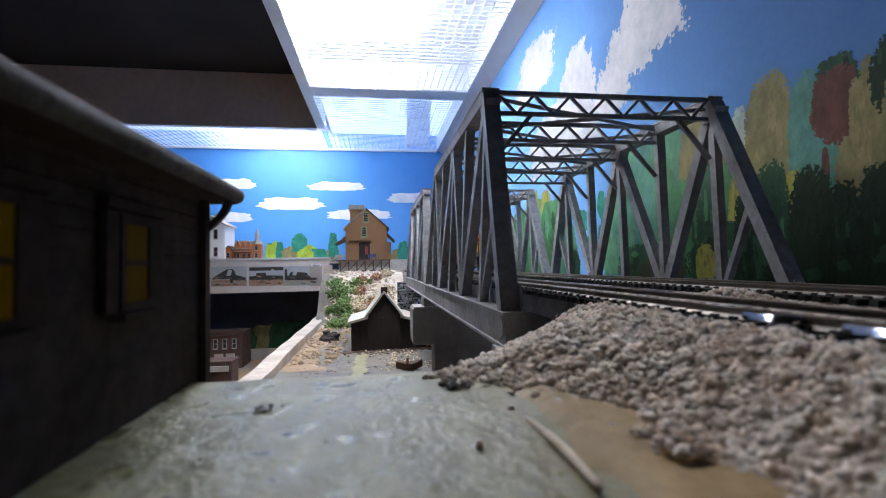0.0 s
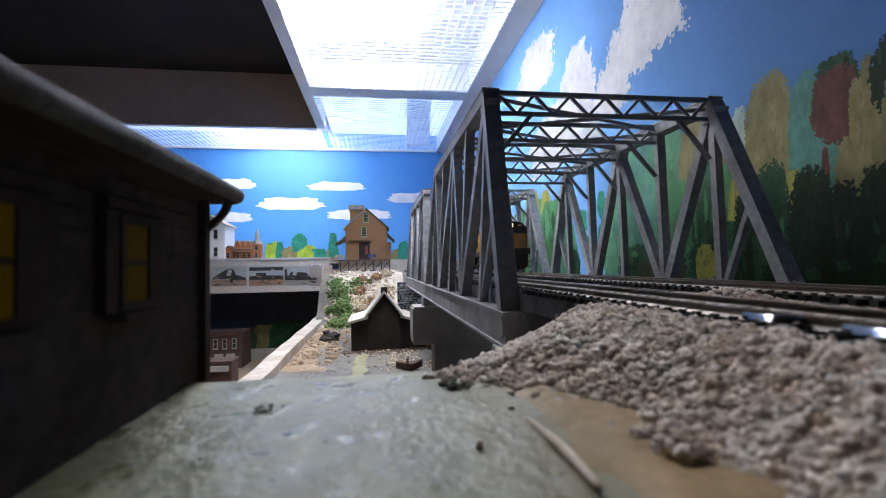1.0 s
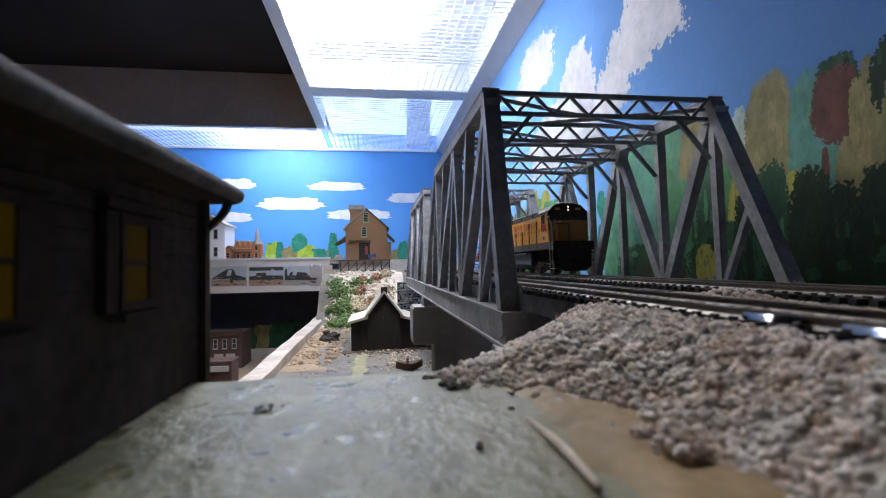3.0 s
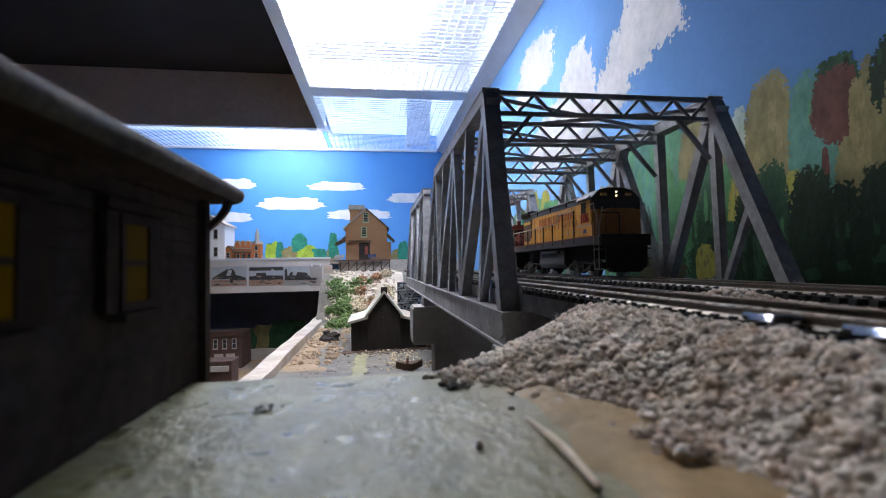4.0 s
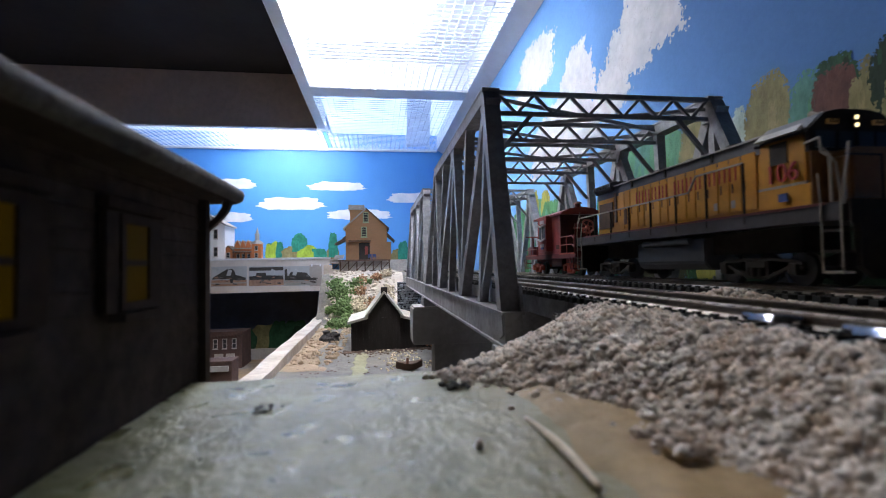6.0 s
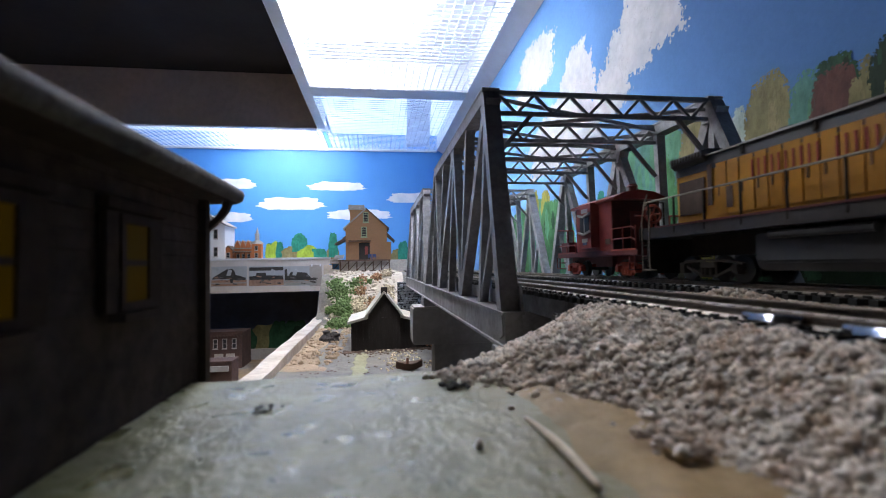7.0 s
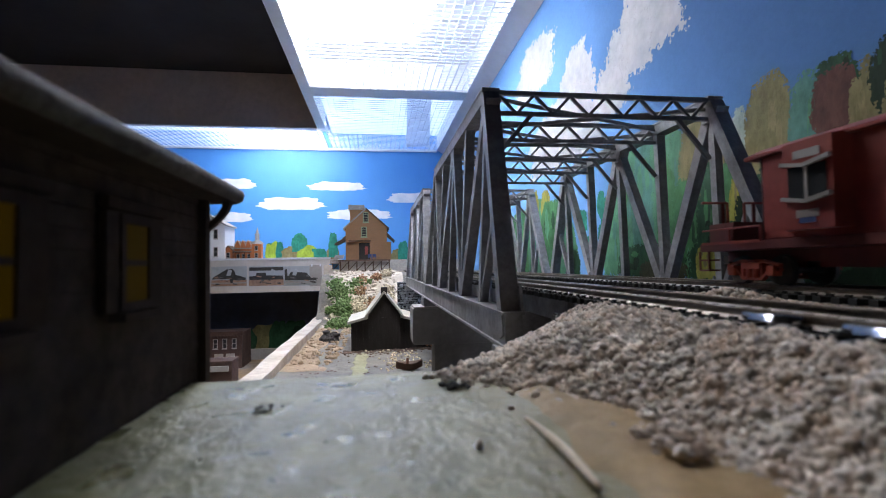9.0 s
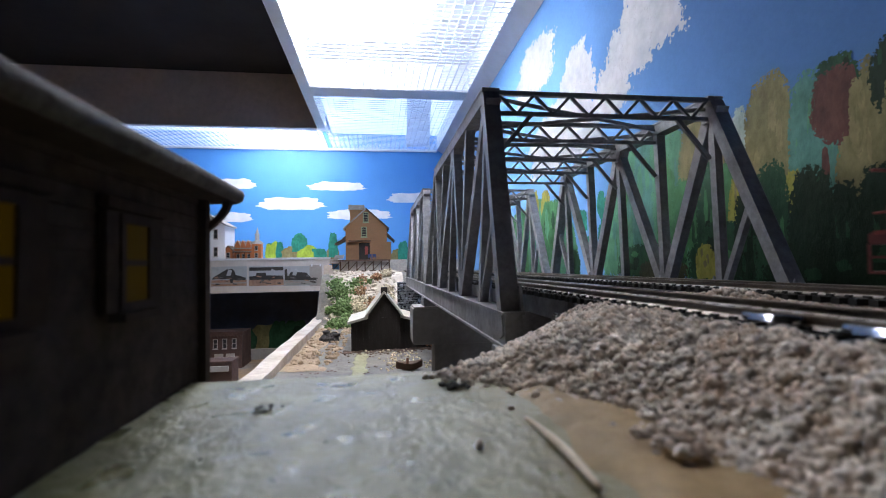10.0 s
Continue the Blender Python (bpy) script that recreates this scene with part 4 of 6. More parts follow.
# twig and crumbs
bm = bmesh.new()
bend = [Vector((0.0234 + 0.0009 * math.sin(k / 14 * 2.8 + 0.2), 0.0740 - 0.0255 * k / 14, 0.0001 + 0.0005 * k / 14)) for k in range(15)]
rings = []
for k, p in enumerate(bend):
    r = 0.00075 * (0.45 + 0.55 * math.sin(math.pi * (k + 1.5) / 17)) 
    rings.append([bm.verts.new(p + Vector((r * math.cos(a), 0, 0.8 * r * math.sin(a)))) for a in [j * math.pi / 4 for j in range(8)]])
for p, q in zip(rings, rings[1:]):
    for j in range(8):
        bm.faces.new((p[j], p[(j + 1) % 8], q[(j + 1) % 8], q[j]))
bm.faces.new(rings[0])
bm.faces.new(rings[-1][::-1])
bmesh.ops.recalc_face_normals(bm, faces=bm.faces[:])
tagged(part("twig", bm, TWIG, smooth=True), "pale bent twig lying between platform and dirt", "twig")
CRUMB = material("dark_crumb", (0.05, 0.045, 0.04), 0.8, vary=0.3, grain=500)
rc = np.random.default_rng(8)
sp, sz = [], []
for _ in range(9):
    x, y = rc.uniform(-0.035, 0.03), rc.uniform(0.055, 0.11)
    sp.append((x, y, 0.0003)), sz.append(rc.uniform(0.00012, 0.0003))
for _ in range(16):
    sp.append((0.0155 + rc.uniform(-0.0026, 0.0026), 0.0955 + rc.uniform(-0.0016, 0.0016), 0.0004)), sz.append(rc.uniform(0.0005, 0.0010))
for _ in range(9):
    sp.append((-0.0200 + rc.normal(0, 0.0016), 0.0880 + rc.normal(0, 0.0012), 0.0001)), sz.append(rc.uniform(0.0003, 0.0007))
tagged(grains("crumbs", sp, sz, CRUMB, rng=rc), "dark crumbs and loose grit on the platform", "grit", kind="stuff")
sp, sz = [], []
for _ in range(45):
    a, q = rc.uniform(0, 6.28), rc.uniform(0, 1) ** 0.6
    sp.append((0.0375 + 0.004 * q * math.cos(a), 0.0575 + 0.006 * q * math.sin(a), 0.0014 + 0.0012 * (1 - q))), sz.append(rc.uniform(0.0005, 0.0010))
tagged(grains("stray_stones", sp, sz, STONE_GRAIN, rng=rc), "small heap of stray ballast stones on the dirt", "stones", kind="stuff")

# ---- valley things ----
def shed():
    s = empty("wooden_shed", pose(0.010, 0.69, VZ - 0.002))
    tagged(s, "near-black wooden shed with pale roofs, low wings and a chimney", "shed")
    w, dp, e, pk, ow = 0.0230, 0.105, 0.0535, 0.0835, 0.0475
    bm = bmesh.new()
    prism(bm, [(-w, 0), (w, 0), (w, e - 0.002), (0.0, pk), (-w, e - 0.002)], "y", -0.004, dp)
    body = part("wall", bm, SHED_WOOD, s)
    for q in range(-5, 6):
        x = q * w / 5.2
        one("batten", SHED_WOOD, (x - 0.0007, -0.0052, 0.0), (x + 0.0007, -0.0038, e + (pk - e) * (1 - abs(x) / w) - 0.004), s)
    one("loft_hatch", SHED_WOOD, (-0.004, -0.0056, 0.040), (0.004, -0.0042, 0.049), body)
    for sg in (-1, 1):
        bm = bmesh.new()
        prism(bm, [(sg * (w + 0.0045), e - 0.0050), (sg * 0.0003, pk), (sg * 0.0003, pk + 0.0042), (sg * (w + 0.0045), e - 0.0010)], "y", -0.010, dp + 0.006)
        part("roof", bm, PALE_ROOF, s)
        bm = bmesh.new()
        prism(bm, [(sg * w, 0), (sg * ow, 0), (sg * ow, 0.0415), (sg * w, 0.0475)], "y", 0.002, dp - 0.004)
        part("wing_wall", bm, SHED_WOOD, s)
        bm = bmesh.new()
        prism(bm, [(sg * (w + 0.0002), 0.0480), (sg * (ow + 0.005), 0.0405), (sg * (ow + 0.005), 0.0440), (sg * (w + 0.0002), 0.0520)], "y", -0.006, dp)
        part("wing_roof", bm, PALE_ROOF, s)
        for q in range(5):
            x = sg * (w + 0.003 + q * 0.0050)
            one("batten", SHED_WOOD, (x - 0.0007, 0.0008, 0.0), (x + 0.0007, 0.0022, 0.0415), s)
    one("chimney", SHED_WOOD, (-0.0045, -0.006, pk - 0.006), (0.0045, 0.008, pk + 0.009), s)
    one("lean_to", SHED_WOOD, (ow, 0.004, 0.0), (ow + 0.026, 0.07, 0.024), s)


shed()
PATH = material("pale_yellow_path", (0.30, 0.29, 0.17), 0.85, vary=0.2, grain=200, stain=30, bump=0.4)
tagged(sheet("ground_path", -0.036, -0.008, 0.44, 0.672, 16, 90, lambda x, y: valley(x, y) + 0.0006 - 0.004 * smooth((abs(x + 0.022) - 0.008 + 0.004 * n3(x, y, 60, 8)) / 0.003), PATH), "pale yellow path across the valley floor", "path", kind="structure")


BARREL = material("rust_brown_barrel", (0.20, 0.085, 0.05), 0.8, vary=0.25, grain=300, stain=60)


def boat():
    b = empty("rowing_boat", pose(0.036, 0.548, VZ + 0.001, 0, 0, 8))
    tagged(b, "small dark wooden rowing boat with a barrel, lying on the ground", "boat")
    bm = bmesh.new()
    n = 10
    rings = []
    for k in range(n + 1):
        t = k / n * 2 - 1
        w = 0.008 * (1 - t * t * 0.85)
        z = 0.003 * t * t
        rings.append([bm.verts.new((t * 0.0155, y, zz * 0.8)) for y, zz in ((-w, 0.010 + z), (-w * 0.75, z + 0.001), (0, z), (w * 0.75, z + 0.001), (w, 0.010 + z), (w * 0.85, 0.0095 + z), (0, 0.003 + z), (-w * 0.85, 0.0095 + z))])
    for a, c in zip(rings, rings[1:]):
        for i in range(8):
            bm.faces.new((a[i], a[(i + 1) % 8], c[(i + 1) % 8], c[i]))
    bm.faces.new(rings[0][::-1])
    bm.faces.new(rings[-1])
    part("hull", bm, BROWN, b)
    bm = bmesh.new()
    rod(bm, (-0.002, 0, 0.003), (-0.002, 0, 0.0135), 0.0024, 10, 0.0014)
    part("barrel", bm, BARREL, b, "rust-brown barrel")


boat()


def stones(name, label, x0, x1, y, z0, z1, w, h, mat, thick=0.006, seed=3):
    """A wall of separate cut stones on a dark core."""
    r = random.Random(seed)
    s = empty(name, pose(x0, y, z0))
    tagged(s, label, "stone wall")
    one("core", DARK, (0, 0.002, 0), (x1 - x0, 0.03, z1 - z0), s)
    z = 0
    while z < z1 - z0 - 0.002:
        hh = h * r.uniform(0.7, 1.3)
        x = -r.uniform(0, w / 2)
        while x < x1 - x0:
            ww = w * r.uniform(0.6, 1.5)
            a, b2 = max(0, x), min(x1 - x0, x + ww - 0.0012)
            if b2 - a > 0.002:
                bm = bmesh.new()
                vs = box(bm, (a, -thick * r.uniform(0.3, 1), z), (b2, 0.003, min(z + hh - 0.001, z1 - z0)))
                for v in vs:
                    v.co += Vector((r.uniform(-1, 1), r.uniform(-1, 1), r.uniform(-1, 1))) * 0.0012
                part("stone", bm, mat, s, bevel=0.0006)
            x += ww
        z += hh


stones("retaining_wall", "grey cut-stone retaining wall below the far bridge end", 0.036, 0.13, 0.815, -0.11, -0.004, 0.0075, 0.0042, ROCK)

# hillside bushes, rocks
def clump(name, label, cat, x, y, z, r, n, mat, seed, size=0.0045):
    g = np.random.default_rng(seed)
    d = g.normal(size=(n, 3))
    d /= np.linalg.norm(d, axis=1)[:, None]
    p = d * (r * g.uniform(0.35, 1.05, (n, 1)) * (1 + 0.3 * np.sin(3 * d[:, :1] * 4))) * (1, 1, 0.75) + (x, y, z + r * 0.4)
    ob = grains(name, p, g.uniform(size * 0.5, size * 1.2, n), mat, rng=g, flat=0.8, rough=0.5)
    return tagged(ob, label, cat)


rb = random.Random(11)
for k in range(18):
    x, y = rb.uniform(-0.094, -0.045), rb.uniform(0.94, 1.09)
    clump("bush", "green foam bush on the plaster hillside", "bush", x, y, valley(x, y), rb.uniform(0.011, 0.019), 300, BUSH, 200 + k, 0.0028)
for k in range(20):
    x, y = rb.uniform(-0.05, 0.03), rb.uniform(0.96, 1.14)
    clump("bush", "rust-coloured foam bush on the plaster hillside", "bush", x, y, valley(x, y) + 0.002, rb.uniform(0.010, 0.016), 220, BUSH_RED if k % 2 else BUSH_PALE, 240 + k, 0.0026)
for k in range(5):
    x, y = rb.uniform(-0.03, 0.02), rb.uniform(0.97, 1.1)
    clump("bush", "green foam bush on the plaster hillside", "bush", x, y, valley(x, y), rb.uniform(0.007, 0.011), 150, BUSH, 260 + k, 0.0026)
rr2 = np.random.default_rng(21)
tagged(sheet("ground_hillside", -0.0965, 0.06, 0.965, 1.226, 60, 90, lambda x, y: valley(x, y) + 0.0012 + 0.003 * n3(x, y, 60, 4) - 0.02 * smooth((0.985 + 0.02 * n3(x, y, 30, 6) - y) / 0.02), PLASTER), "rough white plaster hillside below the mill", "ground", kind="structure")
sp, sz = [], []
for _ in range(500):
    x, y = rr2.uniform(-0.11, 0.05), rr2.uniform(0.95, 1.24)
    sp.append((x, y, valley(x, y) + 0.001)), sz.append(rr2.uniform(0.002, 0.007))
sand_sp, sand_sz = [], []
for _ in range(260):
    x, y = rr2.uniform(-0.112, -0.05), rr2.uniform(0.6, 0.98)
    sand_sp.append((x, y, valley(x, y) + 0.0008)), sand_sz.append(rr2.uniform(0.001, 0.0055))
tagged(grains("rubble", sp, sz, PLASTER, rng=rr2, rough=0.45), "pale plaster rocks and rubble scattered on the slope", "rocks", kind="stuff")
tagged(grains("sandy_rubble", sand_sp, sand_sz, SAND, rng=rr2, rough=0.45), "sandy brown rubble along the edge board", "rocks", kind="stuff")
sp, sz = [], []
for _ in range(500):
    x, y = rr2.uniform(-0.02, 0.12), rr2.uniform(0.45, 0.69)
    if n3(x, y, 18, 6) > 0.05:
        sp.append((x, y, valley(x, y) + 0.0008)), sz.append(rr2.uniform(0.0008, 0.0022))
tagged(grains("turf", sp, sz, BUSH_PALE, rng=rr2), "straw-coloured turf tufts round the shed", "turf", kind="stuff")
sp, sz = [], []
for _ in range(220):
    x, y = rr2.uniform(-0.1, 0.1), rr2.uniform(0.42, 0.69)
    sp.append((x, y, valley(x, y) + 0.0006)), sz.append(rr2.uniform(0.0006, 0.0022))
for _ in range(420):
    x, y = rr2.uniform(-0.05, 0.09), 0.69 - abs(rr2.normal(0, 0.012))
    sp.append((x, y, valley(x, y) + 0.0006)), sz.append(rr2.uniform(0.0008, 0.0026))
tagged(grains("leaf_litter", sp, sz, BROWN, rng=rr2, flat=0.4), "dark brown leaf litter on the valley floor", "litter", kind="stuff")
clump("dark_rock", "dark half-buried rock in the sand", "rock", -0.078, 0.79, valley(-0.078, 0.79), 0.012, 40, SHED_WOOD, 300, 0.007)
clump("autumn_bush", "yellow foam bush behind the pier", "bush", 0.082, 0.66, VZ + 0.012, 0.011, 90, BUSH_RED, 301)

# ---- mill on its trestle ----
def mill():
    m = empty("grain_mill", pose(-0.027, 1.295, 0.0435))
    tagged(m, "tall tan clapboard grain mill with grey gabled roof", "building")
    w, e, pk, dp = 0.0555, 0.088, 0.138, 0.11
    bm = bmesh.new()
    prism(bm, [(-w, 0), (w, 0), (w, e), (0, pk), (-w, e)], "y", 0.0, dp)
    part("wall", bm, TAN_WOOD, m)
    k = 0
    while 0.005 * k < pk - 0.006:
        z = 0.005 * k
        hw = w if z < e else w * (pk - z) / (pk - e)
        one("clapboard", TAN_WOOD, (-hw + 0.0002, -0.0007, z), (hw - 0.0002, 0.0002, z + 0.0044), m)
        k += 1
    for sg in (-1, 1):
        bm = bmesh.new()
        prism(bm, [(sg * (w + 0.006), e - 0.0055), (0, pk), (0, pk + 0.004), (sg * (w + 0.006), e - 0.0012)], "y", -0.006, dp + 0.006)
        part("roof", bm, GREY_ROOF if sg < 0 else BROWN, m)
    cup = one("cupola", TAN_WOOD, (-0.045, 0.03, 0.09), (-0.008, 0.09, 0.143), m)
    one("cupola_roof", GREY_ROOF, (-0.049, 0.024, 0.140), (-0.005, 0.095, 0.153), cup)
    window_set(m, "y", -0.001, 0.102, 0.015, 0.028, 0.0, GREEN_TRIM, pane=PANE, bars=3)
    window_set(m, "y", -0.006, 0.062, 0.016, 0.028, 0.0, GREEN_TRIM, pane=PANE, bars=3)
    one("awning", BROWN, (-0.047, -0.014, 0.0495), (0.012, 0.0, 0.0525), m)
    door = one("door", SHED_WOOD, (-0.02, -0.0012, 0.0), (0.009, 0.0, 0.046), m)
    one("sign", CAB_RED, (-0.004, -0.0022, 0.014), (0.004, -0.0013, 0.036), door, "small red notice on the door")
    bm = bmesh.new()
    prism(bm, [(-w, 0.058), (-w - 0.030, 0.043), (-w - 0.030, 0.046), (-w, 0.064)], "y", 0.01, dp - 0.01)
    part("side_roof", bm, BROWN, m)
    bm = bmesh.new()
    prism(bm, [(w, 0.07), (w + 0.022, 0.05), (w + 0.022, 0.053), (w, 0.076)], "y", 0.01, dp - 0.01)
    part("side_roof", bm, BROWN, m)
    for sg in (-1, 1):
        bm = bmesh.new()
        beam(bm, (sg * w, 0.012, 0.066), (sg * (w + 0.016), 0.012, 0.052), 0.002, 0.002, (0, 1, 0))
        beam(bm, (sg * w, 0.012, 0.078), (sg * (w + 0.003), 0.012, 0.092), 0.002, 0.002, (0, 1, 0))
        part("brace", bm, BROWN, m)
    one("side_wing", TAN_WOOD, (w, 0.03, 0.0), (w + 0.012, dp - 0.01, 0.05), m)


mill()


def trestle():
    t = empty("loading_trestle", pose(-0.04, 1.262, 0.012))
    tagged(t, "low brown timber trestle in front of the mill", "trestle")
    one("deck", BROWN, (-0.078, -0.012, 0.0275), (0.076, 0.006, 0.0315), t)
    one("sill_beam", BROWN, (-0.078, -0.010, 0.0), (0.076, -0.005, 0.003), t)
    for k in range(8):
        x = -0.075 + k * 0.0212
        bm = bmesh.new()
        box(bm, (x - 0.0014, -0.010, 0.003), (x + 0.0014, -0.006, 0.0275))
        part("post", bm, BROWN, t)
        if k < 7:
            bm = bmesh.new()
            beam(bm, (x, -0.0115, 0.003), (x + 0.0212, -0.0115, 0.026), 0.002, 0.002, (0, 1, 0))
            part("brace", bm, BROWN, t)


trestle()
tagged(one("ledge", PLASTER, (-0.0965, 1.225, -0.02), (0.2285, 1.262, 0.0118), bevel=0.002), "white plaster ledge under the trestle", "ledge", kind="structure")
for x in (-0.018, -0.006):
    c = empty("blue_bench", pose(x, 1.283, 0.0432))
    tagged(c, "small blue slatted bench on the mill deck", "bench", "benches at the mill")
    one("seat", BLUE, (-0.005, -0.003, 0.006), (0.005, 0.003, 0.0072), c)
    one("backrest", BLUE, (-0.005, 0.0022, 0.008), (0.005, 0.0032, 0.015), c)
    for sx in (-1, 1):
        one("leg", BLUE, (sx * 0.0042 - 0.0006, -0.003, 0), (sx * 0.0042 + 0.0006, 0.003, 0.006), c)
for k in range(3):
    tagged(one("plank_stack", PALE_GREY, (-0.112 + 0.002 * k, 1.272, 0.0475 + 0.0032 * k), (-0.088 + 0.001 * k, 1.29, 0.0505 + 0.0032 * k)), "pale planks stacked beside the mill", "planks", "plank stack")

# ---- far town on the deck ----
def white_house():
    h = empty("white_house", pose(-0.452, 1.34, DZ))
    tagged(h, "white clapboard house on the far deck", "house")
    bm = bmesh.new()
    prism(bm, [(-0.045, 0), (0.045, 0), (0.045, 0.098), (0, 0.125), (-0.045, 0.098)], "y", 0.0, 0.09)
    part("wall", bm, HOUSE_WHITE, h)
    for sg in (-1, 1):
        bm = bmesh.new()
        prism(bm, [(sg * 0.05, 0.0945), (0, 0.125), (0, 0.129), (sg * 0.05, 0.0985)], "y", -0.005, 0.095)
        part("roof", bm, GREY_ROOF, h)
    for u in (-0.018, 0.0, 0.022):
        window_set(h, "y", u, 0.012, 0.011, 0.026, 0.0, PALE_GREY)
    for u in (0.022, -0.01):
        window_set(h, "y", u, 0.06, 0.011, 0.026, 0.0, PALE_GREY)


def town_station():
    s = empty("brick_station", pose(-0.360, 1.36, DZ))
    tagged(s, "orange brick station with gables and a pale clock spire", "building")
    one("wall", BRICK_ORANGE, (-0.028, 0.0, 0.0), (0.036, 0.05, 0.034), s)
    bm = bmesh.new()
    prism(bm, [(-0.032, 0.033), (0.040, 0.033), (0.030, 0.053), (-0.020, 0.053)], "y", -0.004, 0.05)
    part("roof", bm, GREY_ROOF, s)
    bm = bmesh.new()
    prism(bm, [(-0.054, 0.0), (-0.027, 0.0), (-0.027, 0.026), (-0.0405, 0.040), (-0.054, 0.026)], "y", -0.012, 0.030)
    wing = part("gable_wing", bm, BRICK_ORANGE, s)
    for sg in (-1, 1):
        bm = bmesh.new()
        prism(bm, [(-0.0405 + sg * 0.0165, 0.0225), (-0.0405, 0.0402), (-0.0405, 0.0425), (-0.0405 + sg * 0.0165, 0.0248)], "y", -0.015, 0.032)
        part("wing_roof", bm, BROWN, wing)
    tw = one("tower", BRICK_ORANGE, (0.020, -0.010, 0.0), (0.045, 0.012, 0.046), s)
    bm = bmesh.new()
    rod(bm, (0.0325, 0.001, 0.046), (0.0325, 0.001, 0.056), 0.0195, 4, 0.008)
    part("tower_roof", bm, GREY_ROOF, tw)
    bm = bmesh.new()
    rod(bm, (0.0325, 0.001, 0.056), (0.0325, 0.001, 0.072), 0.0062, 8, 0.0055)
    rod(bm, (0.0325, 0.001, 0.072), (0.0325, 0.001, 0.0735), 0.0075, 8)
    rod(bm, (0.0325, 0.001, 0.0735), (0.0325, 0.001, 0.092), 0.0050, 8, 0.0005)
    part("spire", bm, PALE_GREY, tw)
    bm = bmesh.new()
    prism(bm, [(-0.022, 0.0), (0.0, 0.0035), (0.0, 0.0015), (-0.022, -0.002)], "x", -0.029, 0.020)
    part("canopy", bm, BROWN, s, at=pose(0, 0.0, 0.024))
    for x in (-0.026, -0.011, 0.004, 0.018):
        one("canopy_post", BROWN, (x - 0.0008, -0.020, 0.0), (x + 0.0008, -0.0184, 0.0215), s)
    for u in (-0.018, -0.004, 0.010):
        window_set(s, "y", u, 0.005, 0.008, 0.014, 0.0, PALE_GREY)
        bm = bmesh.new()
        prism(bm, [(u - 0.0065, 0.036), (u + 0.0065, 0.036), (u + 0.0065, 0.045), (u, 0.056), (u - 0.0065, 0.045)], "y", -0.006, 0.02)
        dormer = part("dormer", bm, BRICK_ORANGE, s)
        for sg in (-1, 1):
            bm = bmesh.new()
            beam(bm, (u + sg * 0.0085, -0.0065, 0.0428), (u, -0.0065, 0.0572), 0.0022, 0.0016, (0, 1, 0))
            part("bargeboard", bm, PALE_GREY, dormer)
    for z in (0.008, 0.028):
        window_set(s, "y", 0.0325, z, 0.009, 0.013, -0.010, PALE_GREY)
    window_set(s, "y", -0.0405, 0.008, 0.010, 0.015, -0.012, PALE_GREY)


white_house()
town_station()


def brick_shop():
    b = empty("brick_shop", pose(-0.41, 1.2, LZ))
    tagged(b, "dark red brick shop row in the shaded lower town", "building")
    one("wall", BRICK_DARK, (-0.08, 0.0, 0.0), (0.085, 0.08, 0.086), b)
    one("cornice", BRICK_DARK, (-0.082, -0.004, 0.080), (0.087, 0.0, 0.089), b)
    for k in range(7):
        window_set(b, "y", -0.062 + k * 0.0215, 0.048, 0.0105, 0.024, 0.0, PALE_GREY)
    for k in range(3):
        window_set(b, "y", -0.06 + k * 0.02, 0.012, 0.01, 0.026, 0.0, PALE_GREY)
    for k in range(22):
        one("dentil", BRICK_DARK, (-0.080 + k * 0.0076, -0.0062, 0.0765), (-0.0765 + k * 0.0076, 0.0, 0.0798), b)
    for k in range(2):
        one("door", PALE_GREY, (0.022 + k * 0.026, -0.0015, 0.0), (0.042 + k * 0.026, 0.0, 0.036), b)


def red_hut():
    h = empty("red_hut", pose(-0.276, 0.86, LZ))
    tagged(h, "small dark red hut with a pale sign in the lower town", "hut")
    one("wall", BRICK_DARK, (-0.026, 0.0, 0.0), (0.026, 0.04, 0.078), h)
    one("sign_board", PALE_GREY, (-0.012, -0.004, 0.064), (0.021, 0.0, 0.073), h, "blank pale sign board")
    one("parapet", BRICK_DARK, (-0.027, -0.001, 0.078), (0.027, 0.041, 0.081), h)
    w = empty("white_roofed_hut", pose(-0.30, 0.8, LZ))
    tagged(w, "low hut with a white gabled roof in the lower town", "hut")
    one("wall", BRICK_DARK, (-0.025, 0.0, 0.0), (0.02, 0.04, 0.046), w)
    bm = bmesh.new()
    prism(bm, [(-0.03, 0.044), (0.025, 0.044), (-0.012, 0.074)], "y", -0.003, 0.042)
    part("roof", bm, PALE_ROOF, w)


brick_shop()
red_hut()

# ---- closing walls of the room ----
ROOM = material("dim_room_paint", (0.34, 0.32, 0.31), 0.8, vary=0.08, grain=30, stain=3)
tagged(one("wall_left", ROOM, (-2.22, -0.92, -0.6), (-2.2, BACK_Y + 0.02, 0.62)), "plain dim room wall", "wall", kind="structure")
tagged(one("wall_behind", ROOM, (-2.22, -0.92, -0.6), (WALL_X + 0.02, -0.9, 0.62)), "plain dim room wall", "wall", kind="structure")
tagged(one("floor", ROOM, (-2.22, -0.92, -0.62), (WALL_X + 0.02, BACK_Y + 0.02, -0.6)), "dim room floor", "floor", kind="structure")

